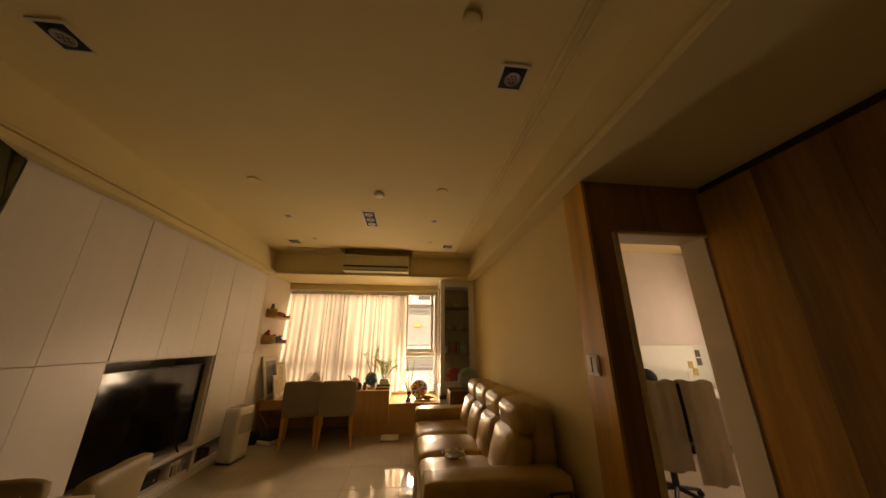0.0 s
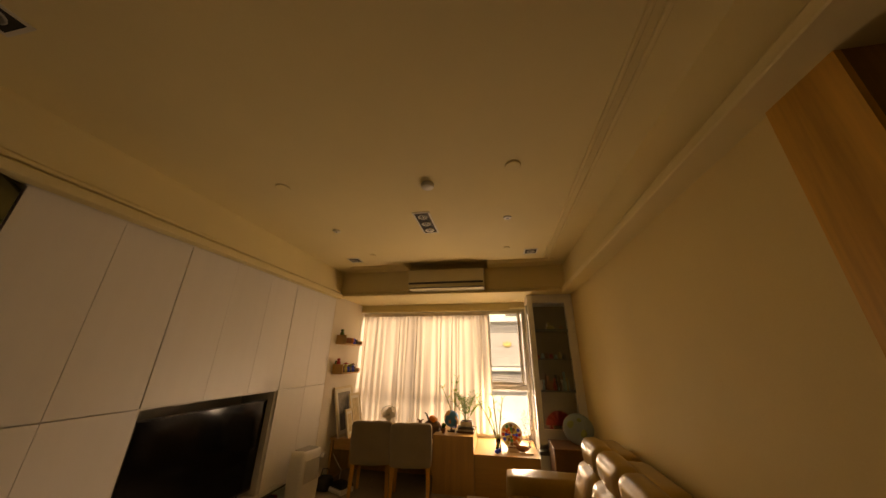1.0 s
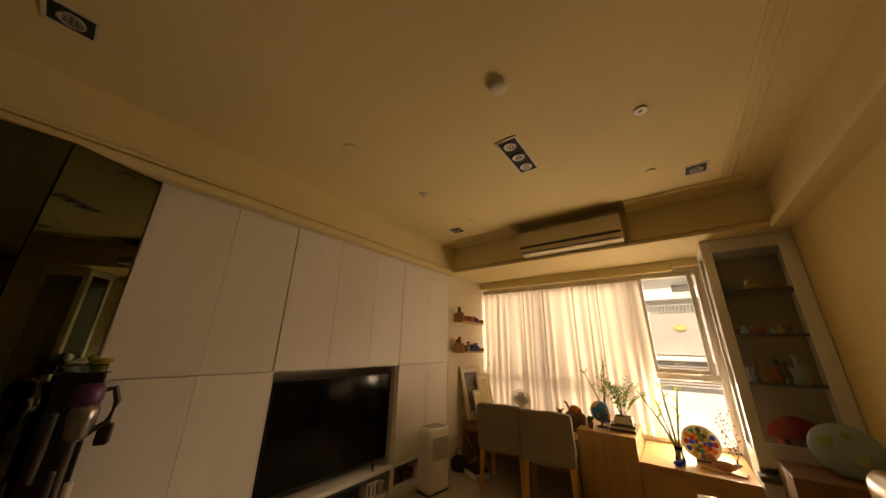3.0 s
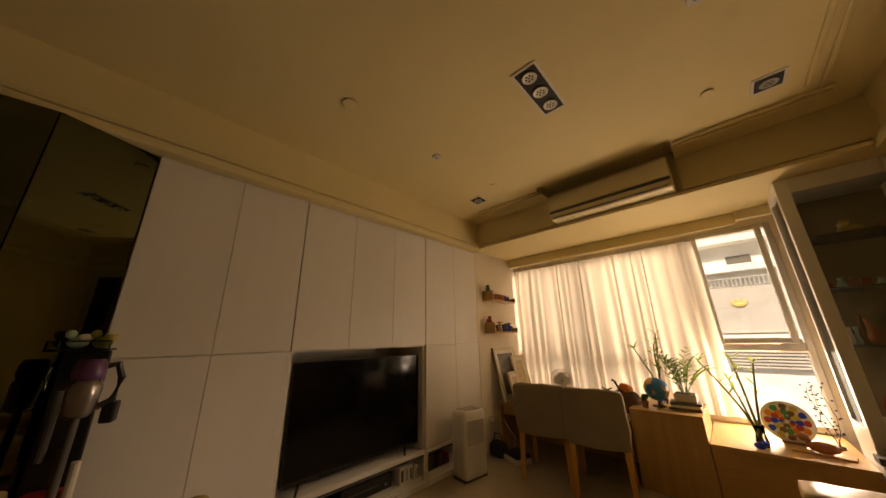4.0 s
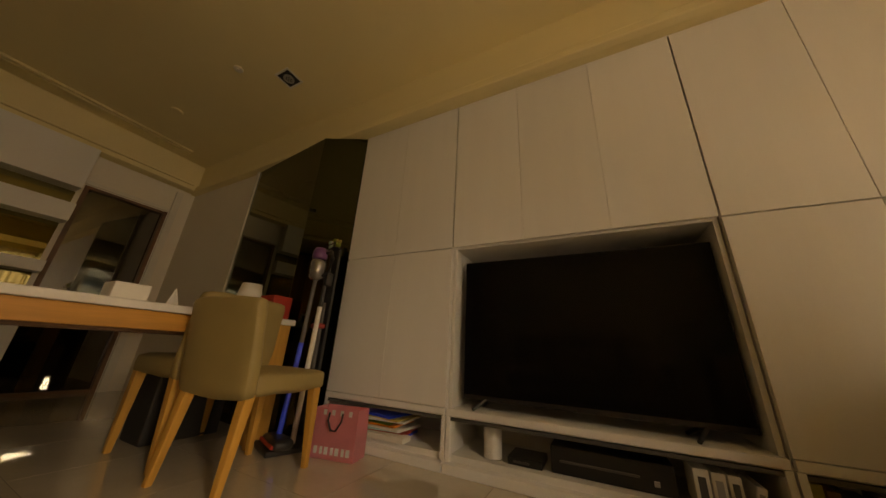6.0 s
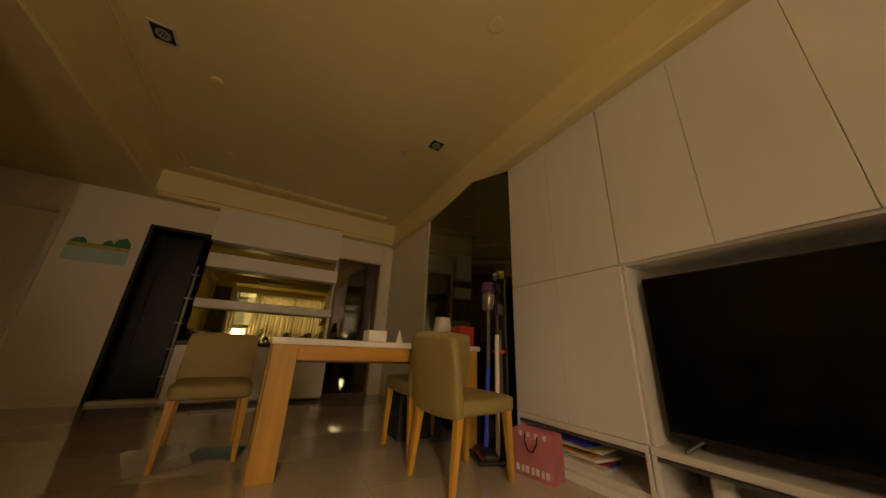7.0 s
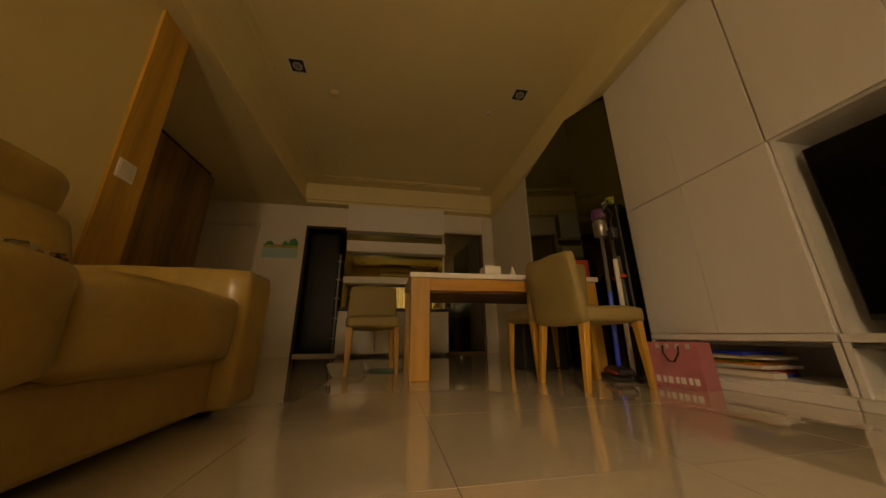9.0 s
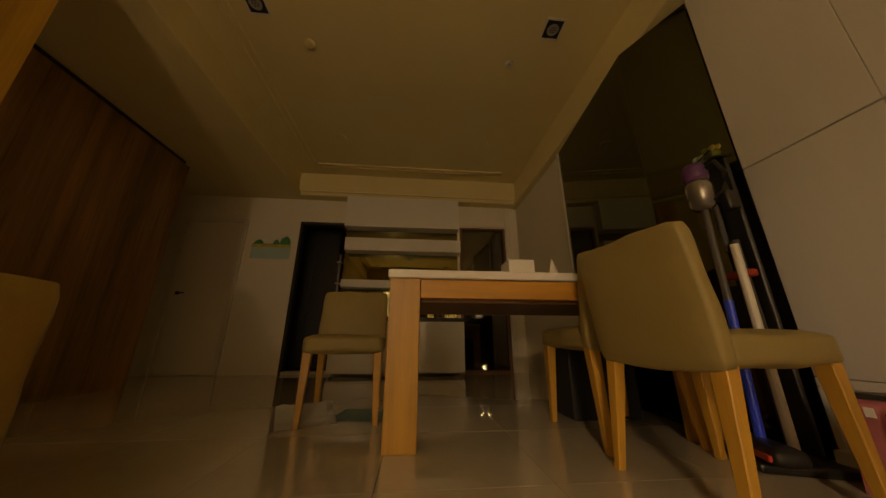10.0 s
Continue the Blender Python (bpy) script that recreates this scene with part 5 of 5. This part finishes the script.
# ---- on the dining table ----
TT = 0.7505
simple("tissue_box", (-0.845, -0.71, 2.67, 2.81, TT, TT + 0.078), M_paper, "white paper box on the dining table", "box", 0.004)
tf = thing("napkin", (-0.95, 2.79, TT), "folded white napkin standing on the table", "napkin")
bm = B(); cyl(bm, 0.03, 0.002, 0.09, seg=5)
part("cloth", bm, M_paper, tf)
lp = thing("table_lamp", (-1.50, 2.50, TT), "small table lamp with a white shade", "lamp")
bm = B(); lathe(bm, [(0.05, 0), (0.05, 0.01), (0.012, 0.02), (0.012, 0.12), (0.001, 0.12)])
part("base", bm, M_chrome, lp)
bm = B(); lathe(bm, [(0.092, 0.10), (0.066, 0.25), (0.062, 0.25), (0.088, 0.10)], seg=28)
part("shade", bm, M_paper, lp, "white shade", smooth=True)
simple("red_box", (-1.645, -1.50, 2.64, 2.80, TT, TT + 0.16), M_red, "red box on the table by the mirror", "box", 0.004)
pf = thing("photo_stand", (-1.47, 2.82, TT), "small white photo stand on the table", "photo stand", rz=20, rx=-10)
bm = B()
for b in [(-0.05, 0.05, -0.006, 0.006, 0, 0.012), (-0.05, 0.05, -0.006, 0.006, 0.068, 0.08), (-0.05, -0.038, -0.006, 0.006, 0.012, 0.068), (0.038, 0.05, -0.006, 0.006, 0.012, 0.068)]:
    bx(bm, *b)
part("frame", bm, M_white, pf)
bm = B(); bx(bm, -0.038, 0.038, -0.002, 0.002, 0.012, 0.068)
part("picture", bm, M_dgrey, pf)
jr = thing("green_jar", (-1.55, 2.38, TT), "dark green jar on the table", "jar")
bm = B(); lathe(bm, [(0.05, 0), (0.06, 0.06), (0.05, 0.14), (0.03, 0.15), (0.001, 0.15)])
part("body", bm, M_artg, jr, smooth=True)
bn2 = thing("storage_bin", (-1.30, 2.55, 0), "black storage bin under the dining table", "bin")
pbox("body", -1.56, -1.15, 2.2, 2.45, 0, 0.40, M_blackm, bn2, 0.01)
pbox("lid", -1.57, -1.14, 2.19, 2.46, 0.40, 0.42, M_black, bn2, 0.005)

# papers under the chair
for k, (x, y, rz, mm, lab) in enumerate(((0.33, 2.36, 24, M_paper, "crumpled white paper sheet on the floor"), (0.05, 2.24, -15, M_teal, "pale teal paper sheet on the floor"))):
    t = thing("paper_sheet", (x, y, 0.001), lab, "paper", rz=rz)
    bm = B()
    n = 8
    gv = [[bm.verts.new((-0.15 + 0.3 * i / n, -0.105 + 0.21 * j / n, 0.004 + 0.018 * max(0, noise.noise(Vector((i * 0.5 + k * 9, j * 0.5, 0)))) * (1 if k == 0 else 0.3) + (0.075 if k == 0 else 0.012) * ((n - j) / n) ** 1.6)) for j in range(n + 1)] for i in range(n + 1)]
    for i in range(n):
        for j in range(n):
            bm.faces.new((gv[i][j], gv[i + 1][j], gv[i + 1][j + 1], gv[i][j + 1]))
    bmesh.ops.solidify(bm, geom=bm.faces[:], thickness=0.001)
    part("sheet", bm, mm, t)

# ---- stick vacuum on its stand ----
vc_ = thing("vacuum_cleaner", (-1.59, 3.07, 0), "cordless stick vacuum with blue tube on a black stand", "vacuum cleaner", rz=-20)
bm = B(); rbx(bm, -0.155, 0.12, -0.16, 0.12, 0.0, 0.03, 0.01)
part("stand_base", bm, M_black, vc_)
bm = B(); rbx(bm, -0.155, -0.135, -0.165, 0.0, 0.03, 1.29, 0.008)
part("stand_post", bm, M_black, vc_)
bm = B(); cushion(bm, -0.01, 0.10, -0.09, 0.16, 0.031, 0.085, 0.025, 0.003, 2)
part("brush_head", bm, M_black, vc_, smooth=True)
bm = B(); rbx(bm, 0.095, 0.108, -0.08, 0.15, 0.045, 0.065, 0.004)
part("brush_strip", bm, M_red, vc_, "red strip")
bm = B(); tube(bm, [(0.008, 0.0, 0.60), (0.0, 0.0, 1.02)], 0.014, seg=12)
part("upper_tube", bm, M_dgrey, vc_, "grey metal tube")
bm = B(); tube(bm, [(0.03, 0.0, 0.08), (0.008, 0, 0.60)], 0.016, seg=12)
part("tube", bm, M_blue, vc_, "bright blue tube")
bm = B(); tube(bm, [(-0.045, 0.03, 0.031), (-0.06, 0.02, 0.84)], 0.016, seg=10)
part("spare_tube", bm, M_offwhite, vc_, "pale spare tube")
bm = B(); tube(bm, [(-0.115, -0.05, 0.35), (-0.115, -0.055, 0.88)], 0.015, seg=10)
part("crevice_tool", bm, M_dgrey, vc_)
bm = B(); lathe(bm, [(0.03, 0), (0.05, 0.02), (0.055, 0.12), (0.045, 0.15), (0.001, 0.15)], (0, 0, 1.02), 20)
part("dust_bin", bm, M_bin, vc_, "clear silver dust bin", smooth=True)
bm = B(); lathe(bm, [(0.046, 0), (0.052, 0.02), (0.050, 0.06), (0.040, 0.085), (0.001, 0.085)], (0, 0, 1.17), 20)
part("motor", bm, M_steelp, vc_, "purple motor housing", smooth=True)
bm = B(); tube(bm, [(-0.03, 0.03, 1.22), (-0.05, 0.07, 1.23), (-0.06, 0.09, 1.17), (-0.055, 0.08, 1.08), (-0.03, 0.04, 1.05)], 0.014, seg=8)
part("grip", bm, M_black, vc_)
bm = B(); rbx(bm, -0.085, -0.035, 0.055, 0.105, 0.98, 1.07, 0.01)
part("battery", bm, M_black, vc_)
bm = B(); rbx(bm, -0.155, -0.085, -0.17, 0.01, 1.291, 1.301, 0.003, 1)
part("top_tray", bm, M_black, vc_)
bm = B(); tube(bm, [(-0.09, -0.165, 1.30), (-0.09, -0.165, 1.335), (-0.09, 0.005, 1.335), (-0.09, 0.005, 1.30)], 0.004, seg=6)
part("rail", bm, M_black, vc_, "thin black wire rail")


def plush(u, v, body, wing, label):
    t = thing("plush_toy", vc_.matrix_world @ Vector((u, v, 1.3015)), label, "toy", rz=-20)
    bm = B(); ball(bm, 0.032, (0, 0, 0.028), (0.9, 1.2, 0.88), 12)
    part("body", bm, body, t, smooth=True)
    bm = B(); ball(bm, 0.02, (0.006, -0.028, 0.066), seg=10)
    part("head", bm, body, t, smooth=True)
    for sy in (-1, 1):
        bm = B(); ball(bm, 0.018, (0.012 * sy, 0.022, 0.052), (0.5, 1.4, 0.9), 8)
        part("wing", bm, wing, t, smooth=True)


plush(-0.122, -0.12, M_teal, M_white, "small teal plush bird on the black rack")
plush(-0.122, -0.035, M_lime, M_arty, "small olive plush toy on the black rack")

bm = B(); rbx(bm, -0.134, -0.07, -0.13, 0.0, 0.70, 0.735, 0.012)
part("small_brush", bm, M_red, vc_, "dark red spare brush")
bm = B(); tube(bm, [(-0.118, -0.12, 0.84), (-0.115, -0.12, 1.12)], 0.014, seg=10)
part("clip_tool", bm, M_dgrey, vc_, "dark spare nozzle")

# ---- study ----
st = thing("study_desk", (3.5, 5.1, 0), "white desk along the study wall", "desk")
pbox("desk_top", 2.0, 5.15, 4.95, 5.55, 0.72, 0.75, M_white, st, 0.004)
pbox("leg_panel", 2.02, 2.05, 5.0, 5.5, 0, 0.72, M_white, st, 0.003)
pbox("leg_panel", 5.1, 5.13, 5.0, 5.5, 0, 0.72, M_white, st, 0.003)
wb = thing("glass_board", (3.5, 5.58, 1.2), "pale green glass board on the study wall", "board")
pbox("panel", 1.9, 5.25, 5.575, 5.595, 0.80, 1.36, M_board, wb, 0.003)
for x, z, c in ((4.74, 1.08, M_arty), (4.80, 0.98, M_arty), (4.70, 0.92, M_paper), (4.90, 1.12, M_dgrey), (4.90, 1.24, M_dgrey)):
    t = thing("sticky_note", (x, 5.572, z), "small coloured note on the glass board", "note")
    pbox("sheet", x - 0.04, x + 0.04, 5.570, 5.574, z - 0.05, z + 0.05, c, t)
mn = thing("monitor", (2.75, 5.25, 0.75), "computer monitor on the study desk", "monitor")
pbox("screen", 2.50, 3.00, 5.24, 5.27, 0.86, 1.14, M_black, mn, 0.006)
pbox("stand", 2.7, 2.8, 5.20, 5.32, 0.75, 0.86, M_black, mn, 0.006)
oc = thing("office_chair", (3.02, 4.30, 0), "office chair with a beige coat hung over its back", "chair", rz=-8)
bm = B()
for k in range(5):
    a = k * 2 * math.pi / 5 + 0.3
    tube(bm, [(0, 0, 0.11), (0.28 * math.cos(a), 0.28 * math.sin(a), 0.06)], 0.022, 0.014)
part("base", bm, M_black, oc)
for k in range(5):
    a = k * 2 * math.pi / 5 + 0.3
    bm = B(); ball(bm, 0.03, (0.28 * math.cos(a), 0.28 * math.sin(a), 0.03), seg=10)
    part("castor", bm, M_black, oc, smooth=True)
bm = B(); cyl(bm, 0.03, 0.025, 0.36, (0, 0, 0.10))
part("column", bm, M_black, oc)
bm = B(); cushion(bm, -0.24, 0.24, -0.24, 0.24, 0.44, 0.52, 0.035, 0.01, 1)
part("seat", bm, M_cloth, oc, smooth=True)
bm = B(); cushion(bm, -0.22, 0.22, -0.27, -0.22, 0.55, 1.02, 0.022, 0.005, 2)
part("backrest", bm, M_cloth, oc, smooth=True)
for k, (a, b, zb) in enumerate(((-0.32, -0.02, 0.34), (0.03, 0.32, 0.24))):
    ctm = thing("coat", oc.matrix_world @ Vector((0, -0.25, 1.02)), "beige coat draped over the office chair", "coat", rz=-8)
    bm = B()
    n = 10
    prof = [(0.07, -0.40), (0.055, -0.12), (0.04, 0.02), (-0.0, 0.035), (-0.05, 0.02), (-0.065, -0.2), (-0.075, zb - 1.02)]
    gv = [[bm.verts.new((a + (b - a) * i / n, py + 0.012 * math.sin(i * 1.7 + k), pz + 0.01 * math.sin(i * 0.9))) for (py, pz) in prof] for i in range(n + 1)]
    for i in range(n):
        for j in range(len(prof) - 1):
            bm.faces.new((gv[i][j], gv[i + 1][j], gv[i + 1][j + 1], gv[i][j + 1]))
    bmesh.ops.solidify(bm, geom=bm.faces[:], thickness=0.008)
    part("cloth", bm, M_coat, ctm, smooth=True)
simple("storage_box", (3.30, 3.70, 4.97, 5.20, 0.751, 0.898), M_white, "white box on the study desk", "box", 0.005)
hm = thing("black_hat", (3.50, 5.02, 0.90), "black cap lying on a box on the desk", "hat")
bm = B(); ball(bm, 0.14, (0, 0, 0.07), (1, 0.9, 0.8), 16)
part("crown", bm, M_cloth, hm, smooth=True)
bm = B(); ball(bm, 0.12, (-0.05, -0.1, 0.03), (1, 0.9, 0.12), 12)
part("brim", bm, M_cloth, hm, smooth=True)

# ---- floor tiles ----
TS, TX, TY = 0.57, -0.135, 4.29
tile_me = bpy.data.meshes.new("tile")
bm = B()
bx(bm, -TS / 2 + 0.0015, TS / 2 - 0.0015, -TS / 2 + 0.0015, TS / 2 - 0.0015, -0.010, 0.0)
bm.to_mesh(tile_me); bm.free()
tile_me.materials.append(M_tile)
for i in range(-5, 11):
    for j in range(-12, 7):
        x, y = TX + (i + 0.5) * TS, TY + (j + 0.5) * TS
        if -2.3 < x < 5.3 and -2.2 < y < 7.6:
            t = new("tile", tile_me)
            t.location = (x, y, 0)
            t.parent = floor
